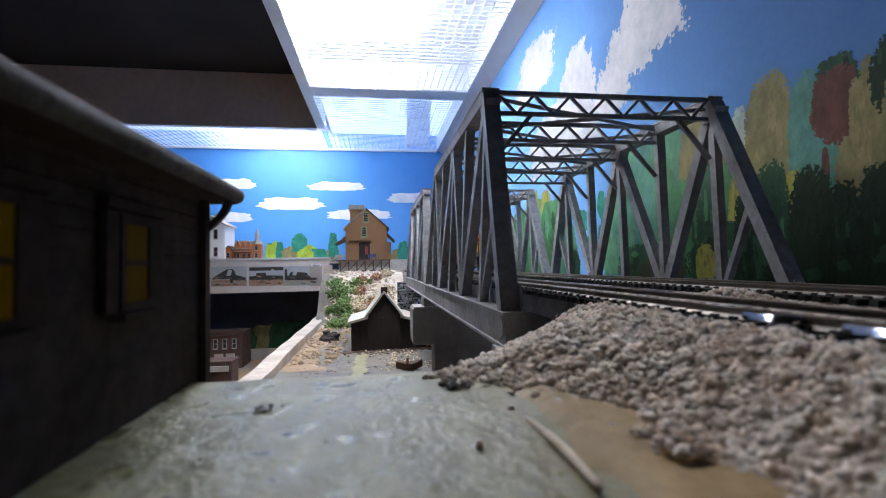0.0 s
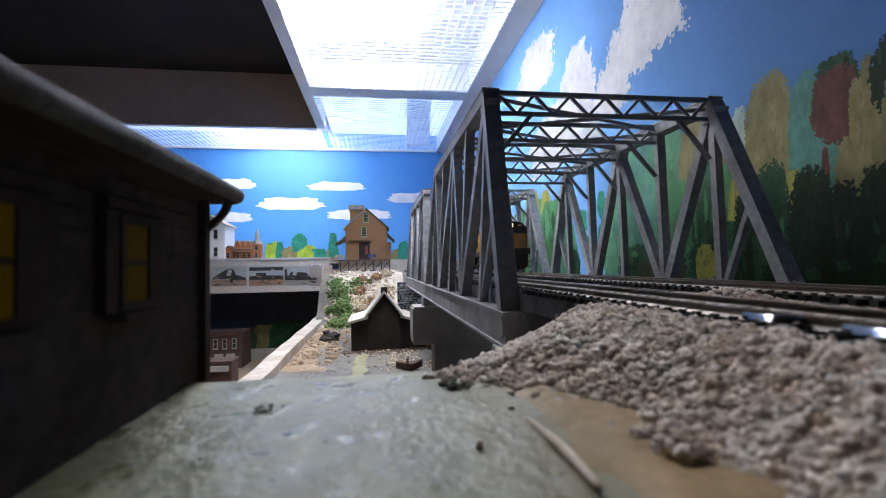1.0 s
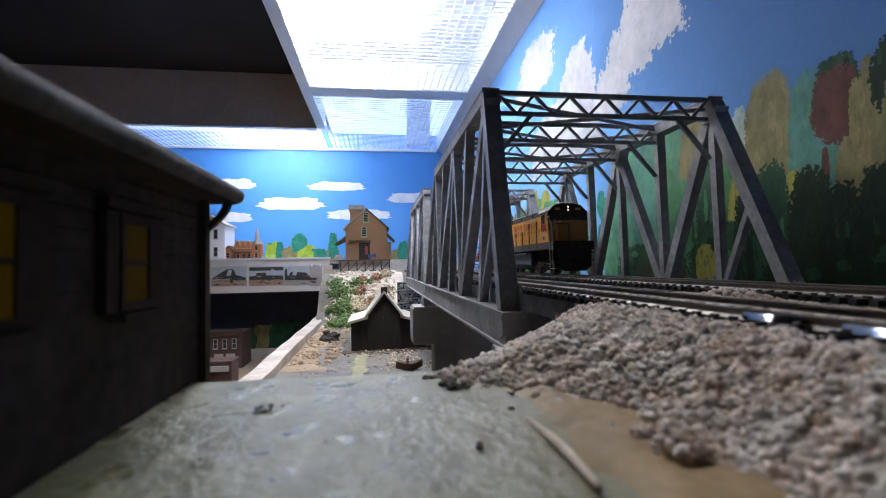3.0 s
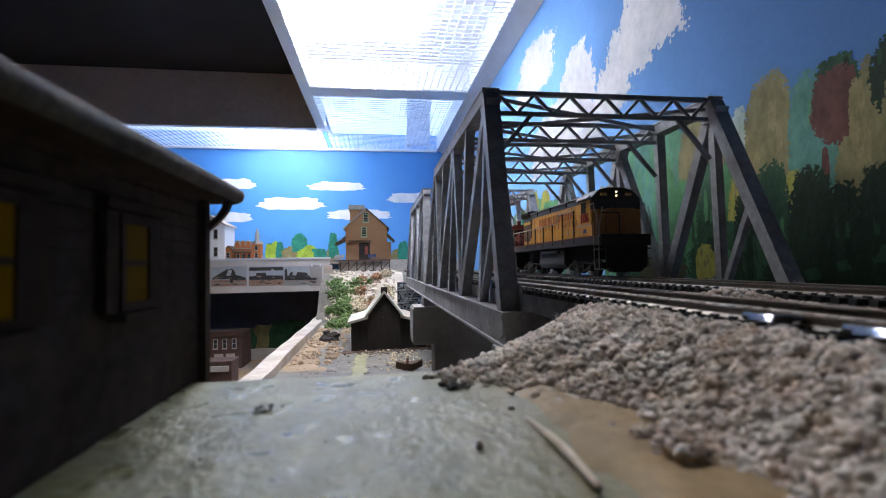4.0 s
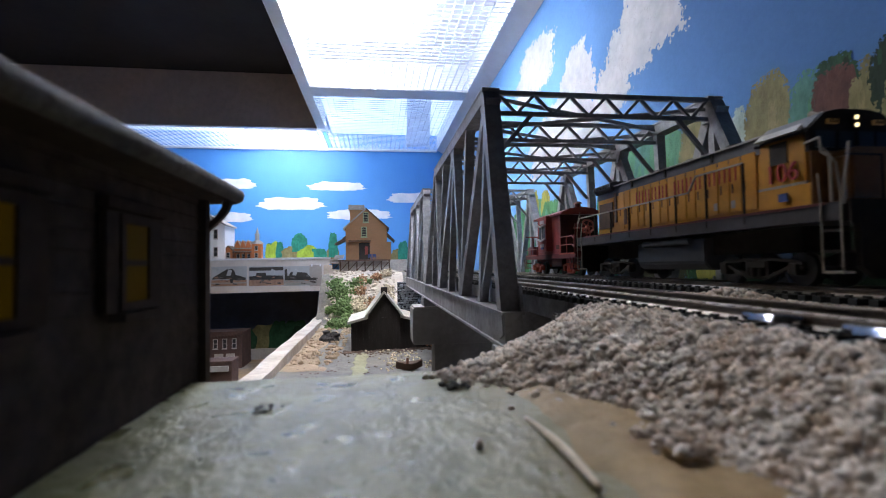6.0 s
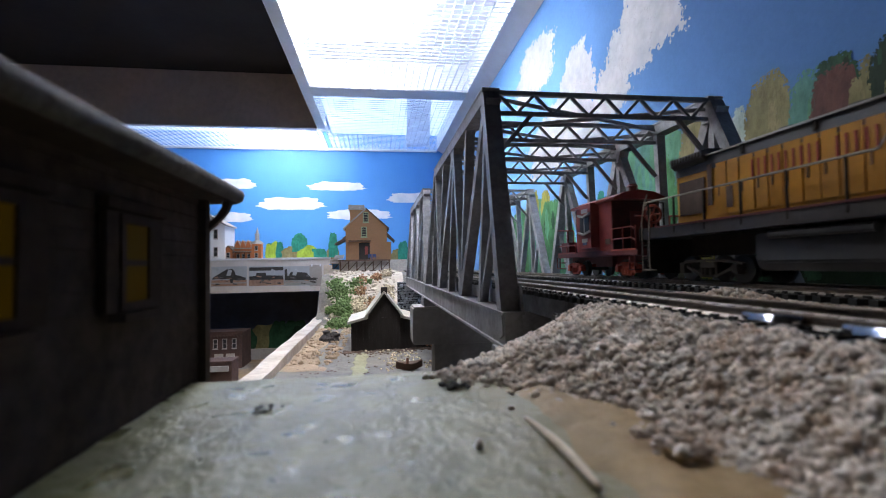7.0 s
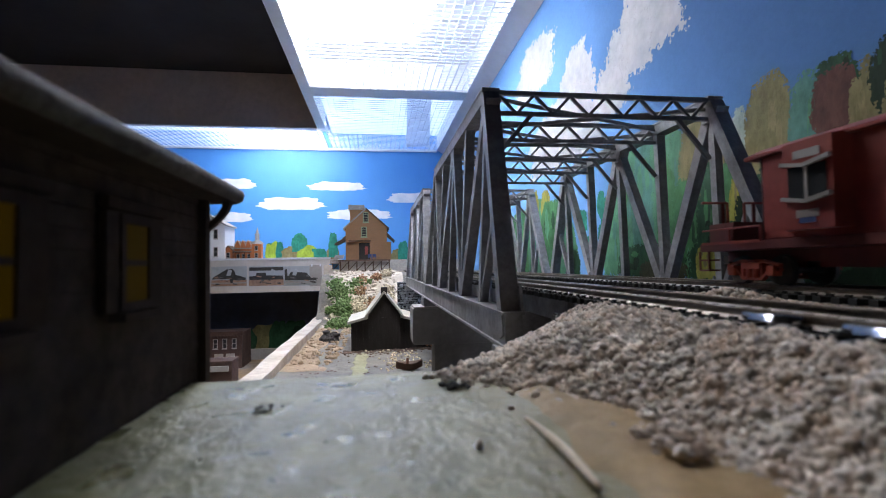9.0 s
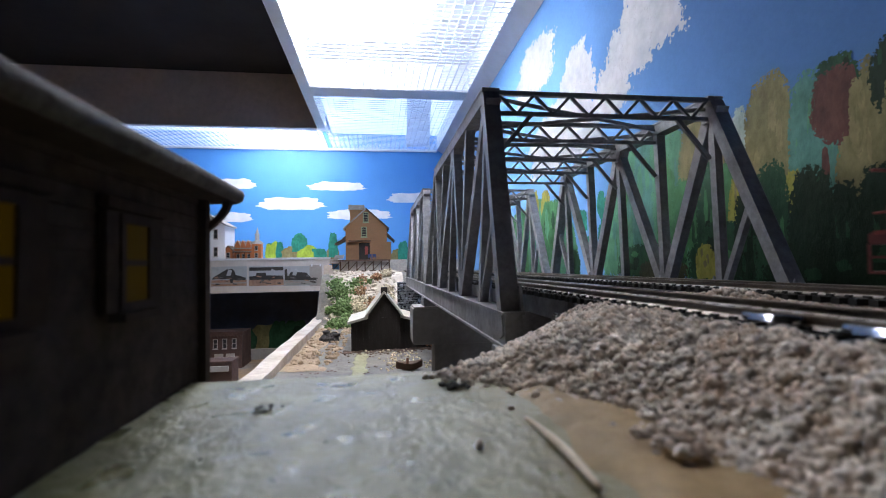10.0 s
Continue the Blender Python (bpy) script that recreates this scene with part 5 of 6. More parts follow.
# ---- train ----
SILL = material("grimy_sill_paint", (0.046, 0.036, 0.035), 0.5, vary=0.2, grain=300, stain=60)
def truck(parent, y, mat, base, r, name="truck"):
    """A two-axle bogie; its wheelsets turn on it."""
    bm = bmesh.new()
    box(bm, (-0.0112, y - 0.003, r - 0.001), (0.0112, y + 0.003, r + 0.003))
    tr = part(name, bm, mat, parent)
    hb = base / 2
    for s in (-1, 1):
        x = s * 0.0118
        for nm, z0, z1, z2 in (("sideframe", 0.0028, 0.0036, 0.0010), ("arch_bar", 0.0012, -0.0030, 0.0012)):
            bm = bmesh.new()
            h2 = z2 / 2
            line = [(y - hb - 0.003, r + z0 - 0.0008), (y - hb + 0.001, r + z0), (y - 0.0045, r + z1), (y + 0.0045, r + z1), (y + hb - 0.001, r + z0), (y + hb + 0.003, r + z0 - 0.0008)]
            prism(bm, [(p, q - h2) for p, q in line] + [(p, q + h2) for p, q in line[::-1]], "x", x - 0.00085, x + 0.00085)
            part(nm, bm, mat, tr)
        for q in (-1, 1):
            bm = bmesh.new()
            box(bm, (x - 0.0009, y + q * 0.0045 - 0.0006, r - 0.0032), (x + 0.0009, y + q * 0.0045 + 0.0006, r + 0.0038))
            part("column", bm, mat, tr)
        bm = bmesh.new()
        box(bm, (x - 0.0012, y - 0.0042, r + 0.0006), (x + 0.0012, y + 0.0042, r + 0.0030))
        part("bolster_end", bm, mat, tr)
        for q in (-1, 1):
            bm = bmesh.new()
            box(bm, (x - 0.0019, y + q * hb - 0.0017, r - 0.0019), (x + 0.0019, y + q * hb + 0.0017, r + 0.0019))
            part("axle_box", bm, mat, tr, bevel=0.0003)
            bm = bmesh.new()
            rod(bm, (x + s * 0.0004, y + q * 0.0016, r - 0.0028), (x + s * 0.0004, y + q * 0.0016, r + 0.0008), 0.0011, 8)
            part("spring", bm, mat, tr)
    sets = []
    for q in (-1, 1):
        bm = bmesh.new()
        for s in (-1, 1):
            rod(bm, (s * 0.0078, 0, 0), (s * 0.0095, 0, 0), r, 20)
            rod(bm, (s * 0.0072, 0, 0), (s * 0.0078, 0, 0), r + 0.0006, 20)
        rod(bm, (-0.0105, 0, 0), (0.0105, 0, 0), 0.0011, 8)
        w = part("wheelset", bm, WHEEL, tr)
        sets.append((w, (0, y + q * base / 2, r)))
    return sets


def wire(bm, pts, r=0.00035):
    for a, b in zip(pts, pts[1:]):
        rod(bm, a, b, r, 6)


def locomotive():
    L = empty("diesel_locomotive")
    tagged(L, "yellow and grey diesel locomotive with lit headlights, on the far track", "locomotive")
    E0, E1 = 0.0, 0.194
    bm = bmesh.new()
    box(bm, (-0.0170, 0.009, 0.0195), (0.0170, E1 - 0.002, 0.0250))
    part("sill", bm, SILL, L, bevel=0.0004)
    for s in (-1, 1):
        bm = bmesh.new()
        box(bm, (s * 0.0171 - 0.0002, 0.014, 0.0243), (s * 0.0171 + 0.0002, E1 - 0.014, 0.0251))
        part("stripe", bm, CAB_DARK, L)
    bm = bmesh.new()
    box(bm, (-0.0095, 0.03, 0.011), (0.0095, E1 - 0.03, 0.0195))
    part("underframe", bm, LOCO_BLACK, L)
    # long hood
    hw = 0.0128
    hood = [(-hw, 0.025), (hw, 0.025), (hw, 0.0512), (hw - 0.0007, 0.0519), (0.007, 0.0526), (-0.007, 0.0526), (-hw + 0.0007, 0.0519), (-hw, 0.0512)]
    bm = bmesh.new()
    prism(bm, [(-hw, 0.025), (hw, 0.025), (hw, 0.0496), (-hw, 0.0496)], "y", 0.038, 0.1685)
    body = part("hood", bm, YELLOW, L)
    bm = bmesh.new()
    prism(bm, [(-hw - 0.0003, 0.0455), (hw + 0.0003, 0.0480)] + hood[2:], "y", 0.038, 0.1690)
    top = part("hood_roof", bm, LOCO_GREY, L)
    for s in (-1, 1):
        # pale strips put the highlight on the hood roof's edges
        bm = bmesh.new()
        box(bm, (s * (hw + 0.0004) - 0.0004, 0.040, 0.0512), (s * (hw + 0.0004) + 0.0004, 0.1695, 0.0518))
        part("roof_edge", bm, PALE_GREY, top, "pale strip standing for the highlight on the hood roof edge")
        for y in (0.066, 0.098, 0.128):
            bm = bmesh.new()
            box(bm, (s * (hw + 0.0003) - 0.0004, y, 0.0478), (s * (hw + 0.0003) + 0.0005, y + 0.0012, 0.0513))
            part("lifting_lug", bm, LOCO_BLACK, top)
    # flared radiator housing over the rear of the hood
    bm = bmesh.new()
    prism(bm, [(-hw - 0.0002, 0.0490), (hw + 0.0002, 0.0490), (hw + 0.0026, 0.0508), (hw + 0.0026, 0.0535), (hw - 0.0015, 0.0545), (-hw + 0.0015, 0.0545), (-hw - 0.0026, 0.0535), (-hw - 0.0026, 0.0508)], "y", 0.1480, 0.1700)
    part("radiator_housing", bm, LOCO_GREY, L, bevel=0.0003)
    for s in (-1, 1):
        for q in range(10):
            y = 0.1495 + q * 0.002
            bm = bmesh.new()
            box(bm, (s * (hw + 0.0026) - 0.0002, y, 0.0511), (s * (hw + 0.0026) + 0.0004, y + 0.0007, 0.0532))
            part("radiator_fin", bm, LOCO_BLACK, L)
    bm = bmesh.new()
    for y in (0.066, 0.092, 0.118):
        rod(bm, (0, y, 0.0525), (0, y, 0.0548), 0.0055, 16)
    part("roof_fan", bm, LOCO_GREY, top)
    for s in (-1, 1):
        y = 0.044
        k = 0
        while y < 0.143:
            wd = 0.0062 if k % 3 else 0.0075
            bm = bmesh.new()
            box(bm, (s * hw - 0.0004, y, 0.0268), (s * hw + 0.0004, y + wd - 0.0008, 0.0470))
            part("hood_door", bm, YELLOW, body)
            bm = bmesh.new()
            box(bm, (s * (hw + 0.0004) - 0.0002, y + wd - 0.0024, 0.034), (s * (hw + 0.0004) + 0.0003, y + wd - 0.0018, 0.0375))
            part("latch", bm, BROWN, body)
            y += wd
            k += 1
        for y0, y1, z0, z1 in ((0.1500, 0.1665, 0.0285, 0.0430), (0.134, 0.1375, 0.0290, 0.037), (0.1455, 0.1480, 0.031, 0.0475)):
            bm = bmesh.new()
            box(bm, (s * hw - 0.0005, y0, z0), (s * hw + 0.0006, y1, z1))
            g = part("grille", bm, BROWN, body)
            for q in range(2 if y1 - y0 > 0.01 else 0):
                zz = z0 + (z1 - z0) * (0.3 + 0.05 * q) + q * 0.0012
                bm = bmesh.new()
                box(bm, (s * hw - 0.0002, y0, zz), (s * hw + 0.0010, y1 - 0.003, zz + 0.0006))
                part("slat", bm, PALE_GREY, g)
    # plain blocks where the road name stands
    for s in (-1, 1):
        for k in range(12):
            y = 0.1225 - k * 0.0058 - (0.0035 if k > 4 else 0)
            if s > 0:
                y = 0.21 - y - 0.03
            bm = bmesh.new()
            box(bm, (s * (hw + 0.0004) - 0.0002, y - 0.0018, 0.0384), (s * (hw + 0.0004) + 0.0003, y - 0.0011, 0.0445))
            box(bm, (s * (hw + 0.0004) - 0.0002, y + 0.0011, 0.0384), (s * (hw + 0.0004) + 0.0003, y + 0.0018, 0.0445))
            part("lettering_block", bm, LOCO_RED, L)
    # cab
    cw = 0.0165
    bm = bmesh.new()
    prism(bm, [(-cw, 0.025), (cw, 0.025), (cw, 0.0482), (-cw, 0.0482)], "y", 0.0205, 0.0385)
    cab = part("cab", bm, YELLOW, L, bevel=0.0004)
    bm = bmesh.new()
    prism(bm, [(-cw - 0.0004, 0.0470), (-cw - 0.0004, 0.0482), (-0.0110, 0.0535), (-0.005, 0.0548), (0.005, 0.0548), (0.0110, 0.0535), (cw + 0.0004, 0.0482), (cw + 0.0004, 0.0470)], "y", 0.0195, 0.041)
    part("cab_roof", bm, LOCO_GREY, L, bevel=0.0004)
    # cab front is black to hold its backlit shade
    bm = bmesh.new()
    prism(bm, [(-cw, 0.0415), (-cw, 0.0482), (-0.0108, 0.0533), (-0.005, 0.0545), (0.005, 0.0545), (0.0108, 0.0533), (cw, 0.0482), (cw, 0.0415)], "y", 0.0188, 0.0206)
    face = part("cab_front", bm, LOCO_BLACK, L)
    for x0, x1 in ((-0.015, -0.0075), (-0.0065, -0.0008), (0.0008, 0.0065), (0.0075, 0.015)):
        bm = bmesh.new()
        box(bm, (x0, 0.0184, 0.0425), (x1, 0.0189, 0.0475))
        part("windscreen", bm, PANE, face)
    for x in (-0.0085, 0.0085):
        bm = bmesh.new()
        box(bm, (x - 0.0019, 0.0180, 0.0497), (x + 0.0019, 0.0189, 0.0511))
        nb = part("number_board", bm, LAMP_DIM, face)
        for q in (-1, 0, 1):
            bm = bmesh.new()
            box(bm, (x + q * 0.0011 - 0.00025, 0.0178, 0.0499), (x + q * 0.0011 + 0.00025, 0.0181, 0.0509))
            part("figure_bar", bm, LOCO_BLACK, nb)
    for z in (0.0494, 0.0518):
        bm = bmesh.new()
        rod(bm, (0, 0.0178, z), (0, 0.0189, z), 0.00065, 14)
        part("headlight", bm, LAMP_LENS, face)
        bm = bmesh.new()
        rod(bm, (0, 0.0180, z), (0, 0.0188, z), 0.0011, 14)
        part("lamp_ring", bm, LOCO_BLACK, face)
    for s in (-1, 1):
        for y in (0.0305,):
            bm = bmesh.new()
            box(bm, (s * cw - 0.0003, y - 0.0034, 0.0395), (s * cw + 0.0005, y + 0.0034, 0.0465))
            wn = part("cab_window", bm, LOCO_BLACK, cab)
            bm = bmesh.new()
            box(bm, (s * cw, y - 0.0021, 0.0407), (s * cw + 0.0007, y + 0.0021, 0.0458))
            part("pane", bm, PANE, wn)
        words("cab_number", "106", 0.0088, LOCO_RED, L, Matrix.Translation((s * (cw + 0.0004), 0.0292, 0.0362)) @ Euler((radians(90), 0, radians(90 * s))).to_matrix().to_4x4())
        bm = bmesh.new()
        box(bm, (s * cw - 0.0002, 0.0205, 0.0318), (s * cw + 0.001, 0.0395, 0.0326))
        part("ledge", bm, RAILING, cab)
        bm = bmesh.new()
        box(bm, (s * 0.0171 - 0.0002, 0.027, 0.0272), (s * 0.0171 + 0.0002, 0.0305, 0.0298))
        part("emblem", bm, BLUE, L)
    bm = bmesh.new()
    box(bm, (-0.0166, 0.019, 0.025), (0.0166, 0.0395, 0.0318))
    part("battery_box", bm, YELLOW, L, bevel=0.0003)
    # added plate darkens the yellow cab face, which lies in shade
    one("front_bulkhead", NOSE_SHADED, (-0.0166, 0.0186, 0.0252), (0.0166, 0.0189, 0.0414), L)
    # low nose
    bm = bmesh.new()
    prism(bm, [(-0.0118, 0.025), (0.0118, 0.025), (0.0118, 0.0395), (0.0095, 0.0412), (-0.0095, 0.0412), (-0.0118, 0.0395)], "y", 0.0105, 0.0189)
    part("nose", bm, NOSE_SHADED, L, bevel=0.0012)
    # pilots, steps, couplers
    for f, y in ((1, 0.0070), (-1, E1)):
        bm = bmesh.new()
        prism(bm, [(-0.0085, 0.003), (0.0085, 0.003), (0.0132, 0.0065), (0.0136, 0.020), (-0.0136, 0.020), (-0.0132, 0.0065)], "y", min(y, y + f * 0.002), max(y, y + f * 0.002))
        part("pilot", bm, LOCO_BLACK, L)
        # black plate laid over each sill end to put its shade on
        bm = bmesh.new()
        box(bm, (-0.0170, min(y, y - f * 0.0006), 0.0185), (0.0155, max(y, y - f * 0.0006), 0.0252))
        part("end_plate", bm, LOCO_BLACK, L, "black plate over the sill end, standing for its shade")
        bm = bmesh.new()
        box(bm, (-0.0022, min(y - f * 0.006, y), 0.0078), (0.0022, max(y - f * 0.006, y), 0.0112))
        part("coupler", bm, LOCO_BLACK, L)
        for s in (-1, 1):
            for z in (0.0045, 0.0105, 0.0165):
                bm = bmesh.new()
                box(bm, (s * 0.0135 if s > 0 else -0.0172, min(y + f * 0.002, y + f * 0.0085), z), (0.0172 if s > 0 else s * 0.0135, max(y + f * 0.002, y + f * 0.0085), z + 0.0007))
                part("step", bm, RAILING if z < 0.005 else LOCO_BLACK, L)
            bm = bmesh.new()
            wire(bm, [(s * 0.0172, y + f * 0.0022, 0.0045), (s * 0.0172, y + f * 0.0022, 0.028), (s * 0.0168, y + f * 0.0035, 0.036), (s * 0.0168, y + f * 0.007, 0.041)], 0.0003)
            wire(bm, [(s * 0.0172, y + f * 0.0085, 0.0045), (s * 0.0172, y + f * 0.0085, 0.026), (s * 0.0168, y + f * 0.0095, 0.034)], 0.0003)
            part("grab_rail", bm, RAILING, L)
        bm = bmesh.new()
        wire(bm, [(-0.0165, y + f * 0.001, 0.038), (-0.004, y + f * 0.001, 0.038), (-0.004, y + f * 0.001, 0.025)])
        part("end_rail", bm, LOCO_BLACK, L)
    for s in (-1, 1):
        bm = bmesh.new()
        wire(bm, [(s * 0.0168, 0.046, 0.0432), (s * 0.0168, 0.072, 0.0432), (s * 0.0168, 0.077, 0.0372), (s * 0.0168, 0.188, 0.0372), (s * 0.0168, 0.191, 0.034)], 0.0004)
        part("handrail", bm, RAILING, L)
        for y in (0.046, 0.066, 0.086, 0.106, 0.126, 0.146, 0.166, 0.186):
            bm = bmesh.new()
            wire(bm, [(s * 0.0168, y, 0.0215), (s * 0.0168, y, 0.0430 if y < 0.07 else 0.0372)], 0.0005)
            part("stanchion", bm, LOCO_BLACK, L)
        for y in (0.0545, 0.0640):
            bm = bmesh.new()
            box(bm, (s * (hw + 0.0004) - 0.0001, y, 0.0283), (s * (hw + 0.0004) + 0.0003, y + 0.0022, 0.0312))
            part("placard", bm, PALE_GREY, body, "small pale placard")
        # bent grab irons from the cab down past the nose to the steps
        bm = bmesh.new()
        wire(bm, [(s * 0.0168, 0.0205, 0.0440), (s * 0.0172, 0.0150, 0.0445), (s * 0.0172, 0.0145, 0.0400), (s * 0.0168, 0.0125, 0.0385), (s * 0.0170, 0.0120, 0.0340), (s * 0.0172, 0.0120, 0.0250)], 0.0004)
        part("grab_iron", bm, RAILING, L)
        bm = bmesh.new()
        wire(bm, [(s * 0.0150, 0.0078, 0.0415), (s * 0.0160, 0.0076, 0.0370), (s * 0.0170, 0.0080, 0.0310), (s * 0.0172, 0.0080, 0.0240)], 0.0004)
        part("grab_iron", bm, RAILING, L)
    bm = bmesh.new()
    prism(bm, [(-0.0135, 0.018), (-0.0135, 0.008), (-0.011, 0.005), (0.011, 0.005), (0.0135, 0.008), (0.0135, 0.018)], "y", 0.072, 0.124)
    part("fuel_tank", bm, TANK, L, bevel=0.0006)
    for s in (-1, 1):
        bm = bmesh.new()
        rod(bm, (s * 0.0145, 0.08, 0.0172), (s * 0.0145, 0.116, 0.0172), 0.0014, 10)
        part("air_tank", bm, TANK, L)
    bm = bmesh.new()
    prism(bm, [(-0.0186, 0.0482), (-0.0162, 0.0505), (-0.0162, 0.0482)], "y", 0.0215, 0.0385)
    part("sunshade", bm, PALE_GREY, L)
    bm = bmesh.new()
    for x in (-0.004, 0.0, 0.004):
        rod(bm, (x, 0.026, 0.0545), (x, 0.030, 0.0562), 0.0006, 8, 0.0011)
    part("horn", bm, RAILING, L)
    for o in L.children_recursive:
        if o.type == "MESH":
            o.data.transform(Matrix.Diagonal((1, 1, 1.045, 1)))
        else:
            o.location.z *= 1.045
    sets = truck(L, 0.046, LOCO_BLACK, 0.0315, 0.0057) + truck(L, 0.150, LOCO_BLACK, 0.0315, 0.0057)
    return L, sets


LAMP_DIM = glow("number_board_glass", (0.5, 0.28, 0.08), 0.06)


def caboose():
    C = empty("caboose")
    tagged(C, "red bay-window transfer caboose with open end platforms", "caboose")
    bm = bmesh.new()
    box(bm, (-0.0160, 0.0, 0.0128), (0.0160, 0.110, 0.0162))
    part("platform", bm, CAB_DARK, C, bevel=0.0004)
    bm = bmesh.new()
    box(bm, (-0.006, 0.004, 0.0085), (0.006, 0.106, 0.0128))
    part("centre_sill", bm, CAB_DARK, C)
    bm = bmesh.new()
    box(bm, (-0.0150, 0.0282, 0.0162), (0.0150, 0.0775, 0.0462))
    body = part("body", bm, CAB_RED, C, bevel=0.0004)
    bm = bmesh.new()
    prism(bm, [(-0.0165, 0.0455), (-0.0165, 0.0468), (-0.009, 0.0500), (0, 0.0512), (0.009, 0.0500), (0.0165, 0.0468), (0.0165, 0.0455)], "y", 0.0222, 0.0842)
    part("roof", bm, CAB_RED, C, bevel=0.0004)
    bm = bmesh.new()
    rod(bm, (0.002, 0.034, 0.050), (0.002, 0.034, 0.0548), 0.0022, 12)
    rod(bm, (0.002, 0.034, 0.0548), (0.002, 0.034, 0.0562), 0.0034, 12, 0.0022)
    part("stove_pipe", bm, CAB_DARK, C)
    for s in (-1, 1):
        bm = bmesh.new()
        prism(bm, [(s * 0.0145, 0.0445), (s * 0.0145, 0.0675), (s * 0.0190, 0.0645), (s * 0.0190, 0.0475)], "z", 0.0185, 0.0465)
        bay = part("bay", bm, CAB_RED, C)
        bm = bmesh.new()
        box(bm, (s * 0.0190 - 0.0003, 0.0495, 0.0275), (s * 0.0190 + 0.0003, 0.0625, 0.0385))
        part("pane", bm, PANE, bay)
        bm = bmesh.new()
        box(bm, (s * 0.0192 - 0.0003, 0.0555, 0.0275), (s * 0.0192 + 0.0003, 0.0567, 0.0385))
        part("mullion", bm, PALE_GREY, bay)
        for z in (0.0272, 0.0385):
            bm = bmesh.new()
            beam(bm, (s * 0.0196, 0.0645, z + 0.0016), (s * 0.0200, 0.0561, z), 0.0016, 0.0012, (1, 0, 0))
            beam(bm, (s * 0.0196, 0.0477, z + 0.0016), (s * 0.0200, 0.0561, z), 0.0016, 0.0012, (1, 0, 0))
            part("drip_rail", bm, PALE_GREY, bay)
        bm = bmesh.new()
        box(bm, (s * 0.0190 - 0.0003, 0.0515, 0.0410), (s * 0.0190 + 0.0003, 0.0605, 0.0436))
        part("number_bar", bm, PALE_GREY, bay)
        bm = bmesh.new()
        box(bm, (s * 0.0190 - 0.0003, 0.0535, 0.0205), (s * 0.0190 + 0.0003, 0.0590, 0.0222))
        part("emblem", bm, BLUE, bay)
        bm = bmesh.new()
        box(bm, (s * 0.0190 - 0.0003, 0.0525, 0.0222), (s * 0.0190 + 0.0003, 0.0600, 0.0246))
        part("emblem", bm, PALE_GREY, bay)
        bm = bmesh.new()
        box(bm, (s * 0.0150 - 0.0002, 0.0305, 0.0200), (s * 0.0150 + 0.0003, 0.0365, 0.0232))
        part("notice", bm, BROWN, body)
        # railings of the end platforms
        for ya, yb in ((0.002, 0.0280), (0.0783, 0.108)):
            low = ya > 0.05
            bm = bmesh.new()
            zs = (0.0215,) if low else (0.0225, 0.0285)
            for z in zs:
                wire(bm, [(s * 0.0158, ya, z - (0.002 if not low else 0)), (s * 0.0158, ya + 0.004, z), (s * 0.0158, yb, z)], 0.00036)
            part("railing", bm, CAB_RED, C)
            for y in (ya, (ya + yb) / 2):
                bm = bmesh.new()
                wire(bm, [(s * 0.0158, y, 0.0160), (s * 0.0158, y, 0.0290 if not low else 0.0215)], 0.0004)
                part("stanchion", bm, CAB_RED, C)
            bm = bmesh.new()
            box(bm, (s * 0.0160 - 0.0003, ya, 0.0155), (s * 0.0160 + 0.0006, yb, 0.0166))
            part("edge_strip", bm, CAB_TRUCK if not low else CAB_RED, C)
        for y in (0.001, 0.103):
            bm = bmesh.new()
            box(bm, (s * 0.0148 - 0.0025, y, 0.0048), (s * 0.0148 + 0.0025, y + 0.006, 0.0055))
            box(bm, (s * 0.0148 - 0.0025, y, 0.0090), (s * 0.0148 + 0.0025, y + 0.006, 0.0097))
            box(bm, (s * 0.0148 + s * 0.0022 - 0.0003, y, 0.0048), (s * 0.0148 + s * 0.0022 + 0.0003, y + 0.0006, 0.0130))
            box(bm, (s * 0.0148 + s * 0.0022 - 0.0003, y + 0.0054, 0.0048), (s * 0.0148 + s * 0.0022 + 0.0003, y + 0.006, 0.0130))
            part("step", bm, CAB_DARK, C)
    for y, f in ((0.0, 1), (0.110, -1)):
        bm = bmesh.new()
        wire(bm, [(-0.0158, y + f * 0.002, 0.0335), (-0.004, y + f * 0.002, 0.0335), (-0.004, y + f * 0.002, 0.0162)], 0.0005)
        wire(bm, [(0.0158, y + f * 0.002, 0.0335), (0.004, y + f * 0.002, 0.0335), (0.004, y + f * 0.002, 0.0162)], 0.0005)
        part("end_rail", bm, CAB_RED, C)
        bm = bmesh.new()
        box(bm, (-0.0022, min(y, y - f * 0.0035), 0.0078), (0.0022, max(y, y - f * 0.0035), 0.0112))
        part("coupler", bm, LOCO_BLACK, C)
        bm = bmesh.new()
        if f < 0:
            bm.free()
            continue
        hub = Vector((-0.0060, y + f * 0.0012, 0.0345))
        ring = [hub + Vector((0.0046 * math.cos(a), 0, 0.0046 * math.sin(a))) for a in [k * math.pi / 10 for k in range(21)]]
        wire(bm, ring, 0.0007)
        for k in range(0, 20, 4):
            rod(bm, hub, ring[k], 0.0005, 6)
        rod(bm, hub, hub + Vector((0, f * 0.0016, 0)), 0.0012, 8)
        rod(bm, hub + Vector((0, f * 0.0016, 0)), (-0.0060, y + f * 0.0028, 0.0162), 0.0006, 6)
        part("brake_wheel", bm, CAB_RED, C)
    bm = bmesh.new()
    box(bm, (-0.0145, 0.092, 0.0162), (0.0145, 0.106, 0.0240))
    part("tool_box", bm, CAB_DARK, C, bevel=0.0004)
    bm = bmesh.new()
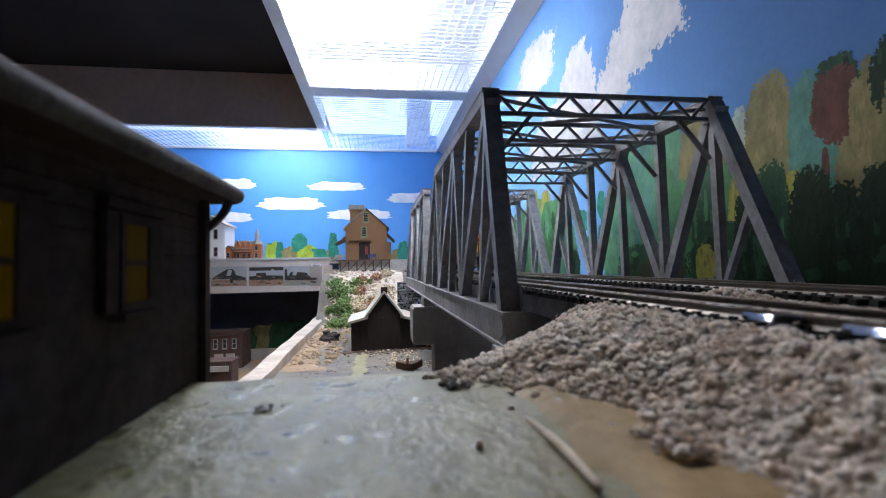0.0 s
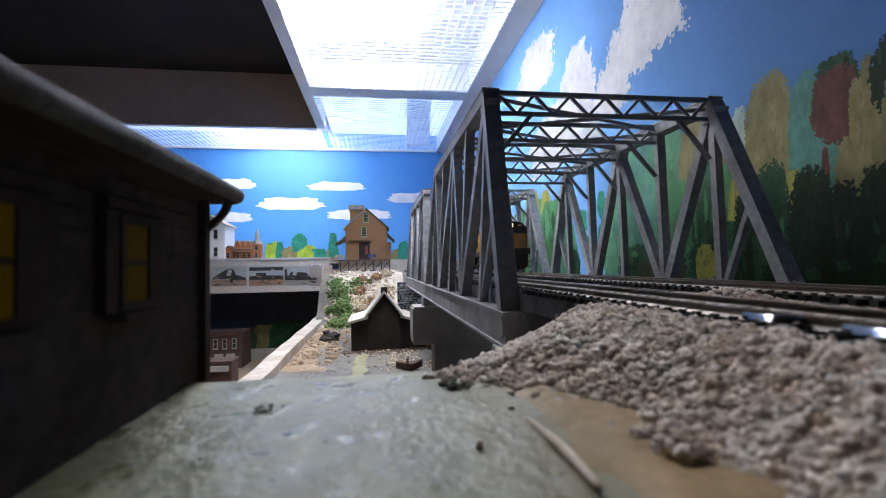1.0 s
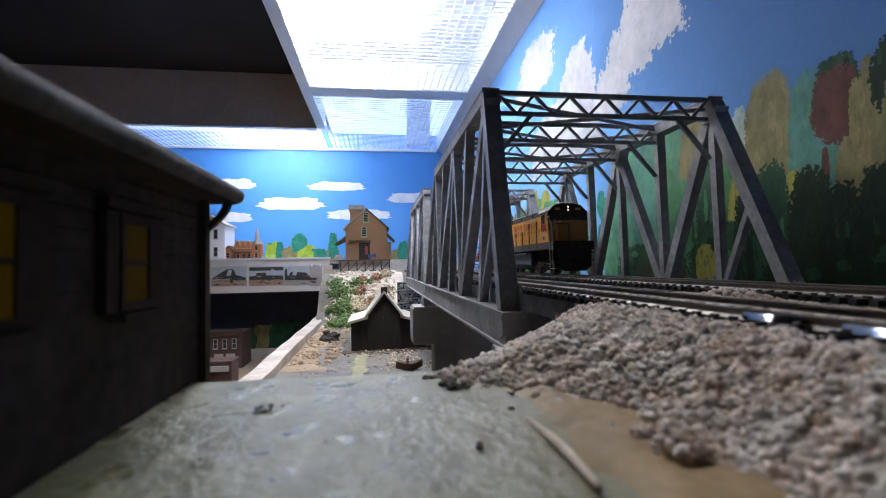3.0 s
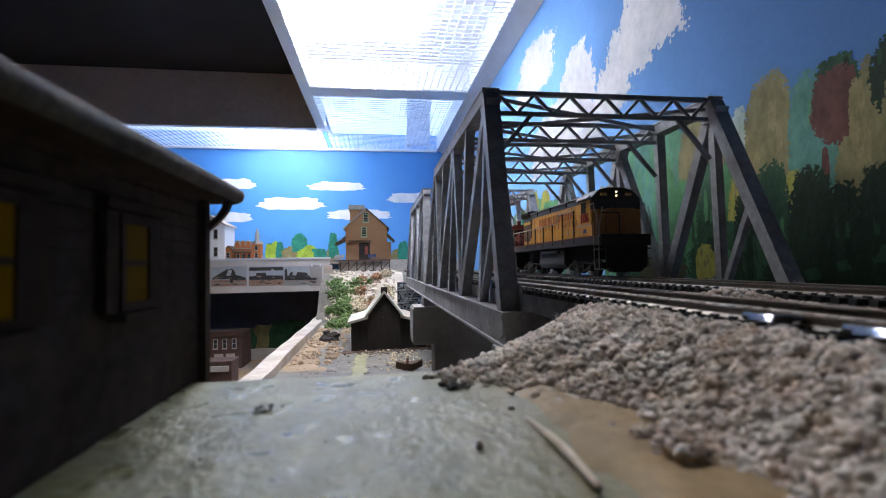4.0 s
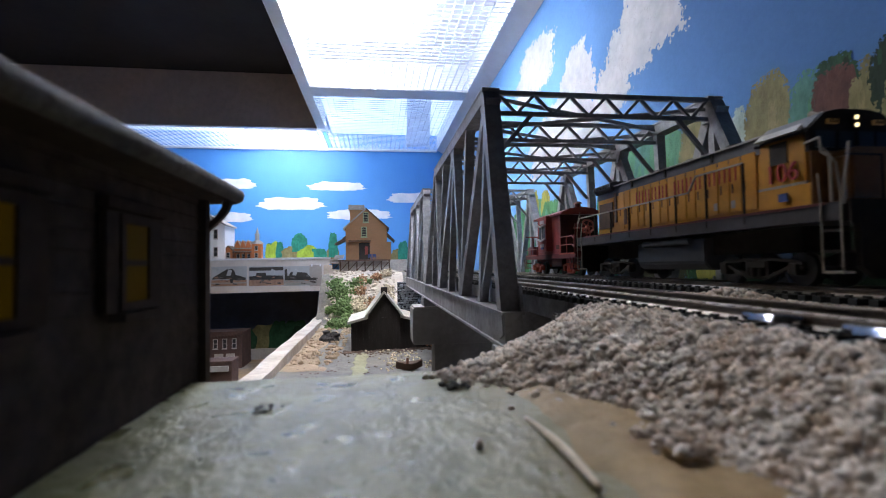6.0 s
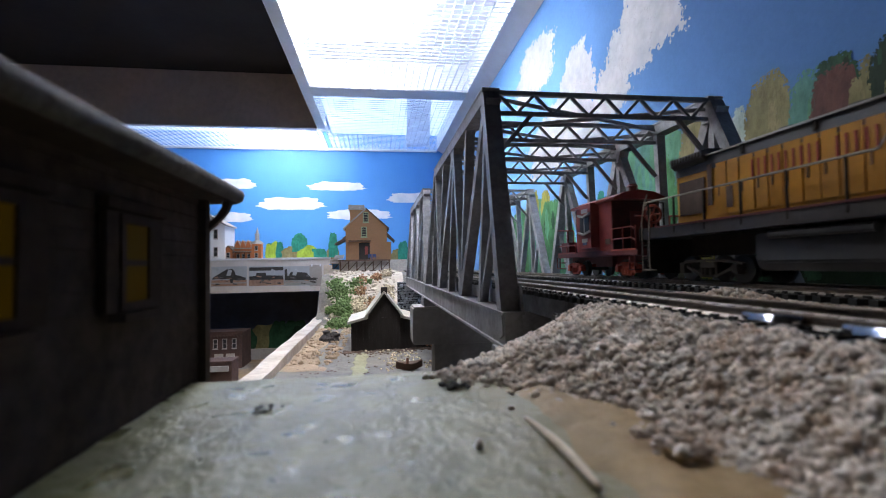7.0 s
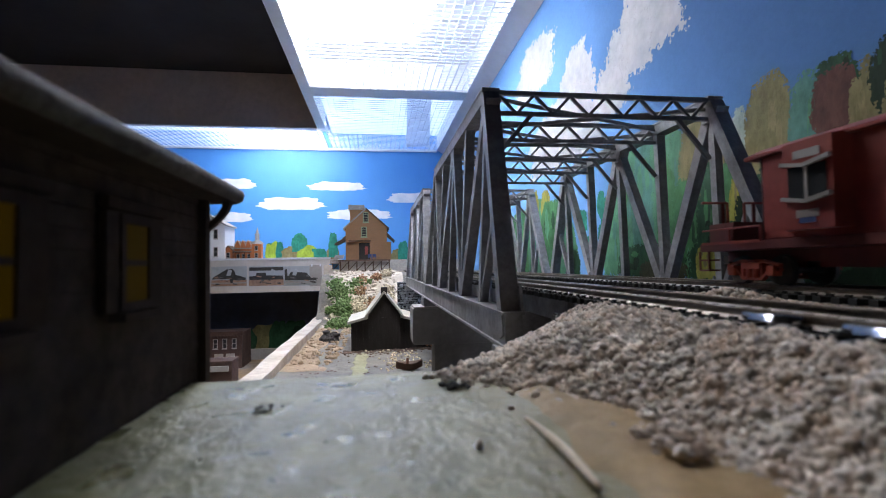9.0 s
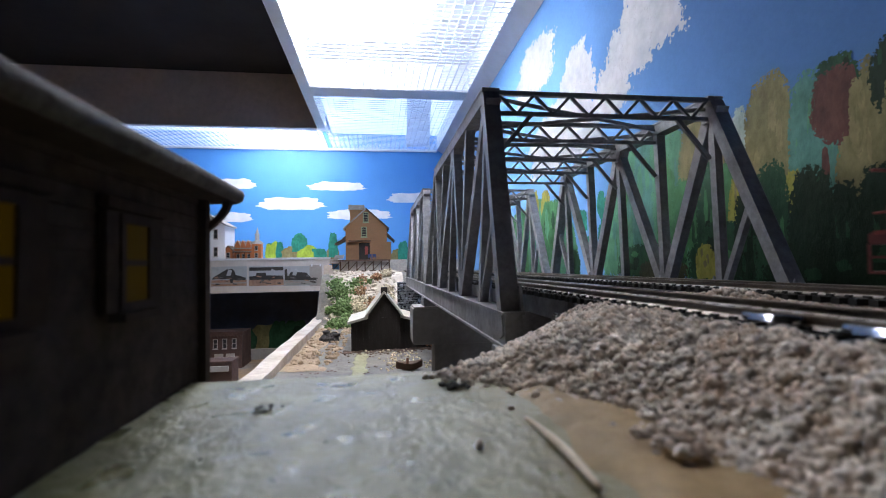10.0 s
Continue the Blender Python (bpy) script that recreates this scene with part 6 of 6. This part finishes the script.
    for x in (-0.011, 0.003):
        rod(bm, (x, 0.102, 0.0235), (x, 0.102, 0.0325), 0.0007, 8)
    part("marker_post", bm, CAB_DARK, C)
    bm = bmesh.new()
    box(bm, (-0.004, 0.0270, 0.0165), (0.004, 0.0277, 0.039))
    part("end_door", bm, CAB_DARK, C)
    # end walls carry their shade as a darker red
    for y0, y1 in ((0.0276, 0.0281), (0.0776, 0.0781)):
        bm = bmesh.new()
        prism(bm, [(-0.0148, 0.0163), (0.0148, 0.0163), (0.0148, 0.0458), (0.009, 0.0490), (0, 0.0502), (-0.009, 0.0490), (-0.0148, 0.0458)], "y", y0, y1)
        part("end_wall", bm, CAB_SHADED, C, "dark red end wall with its shade put into the colour")
    bm = bmesh.new()
    box(bm, (-0.009, 0.040, 0.0065), (0.009, 0.062, 0.0128))
    part("equipment_box", bm, CAB_DARK, C)
    sets = truck(C, 0.0175, CAB_TRUCK, 0.0185, 0.0052) + truck(C, 0.0865, CAB_TRUCK, 0.0185, 0.0052)
    return C, sets


loco, loco_wheels = locomotive()
cab_car, cab_wheels = caboose()
LINE_X, RAIL_Z = 0.152, 0.0158

# where the headlight is along the line, by the second
STATIONS = [(0.0, 0.584), (1.5, 0.4695), (2.5, 0.392), (4.0, 0.2775), (4.5, 0.2395), (5.5, 0.1640), (6.9, 0.0555), (7.5, 0.0070), (8.2, -0.0490), (8.9, -0.1030), (10.0, -0.1790)]


def headway(t):
    for (a, p), (b, q) in zip(STATIONS, STATIONS[1:]):
        if t <= b:
            return p + (q - p) * (t - a) / (b - a)
    return STATIONS[-1][1]


def motions():
    for thing, wheels, off in ((loco, loco_wheels, -0.0160), (cab_car, cab_wheels, 0.1822)):
        walk(thing, [(t, pose(LINE_X, y + off, RAIL_Z)) for t, y in STATIONS])
        for w, (x, y, r) in wheels:
            rows = []
            for k in range(101):
                t = k / 10
                turn = (headway(0) - headway(t)) / r
                rows.append((t, Matrix.Translation((x, y, r)) @ Matrix.Rotation(turn, 4, "X")))
            walk(w, rows)


motions()
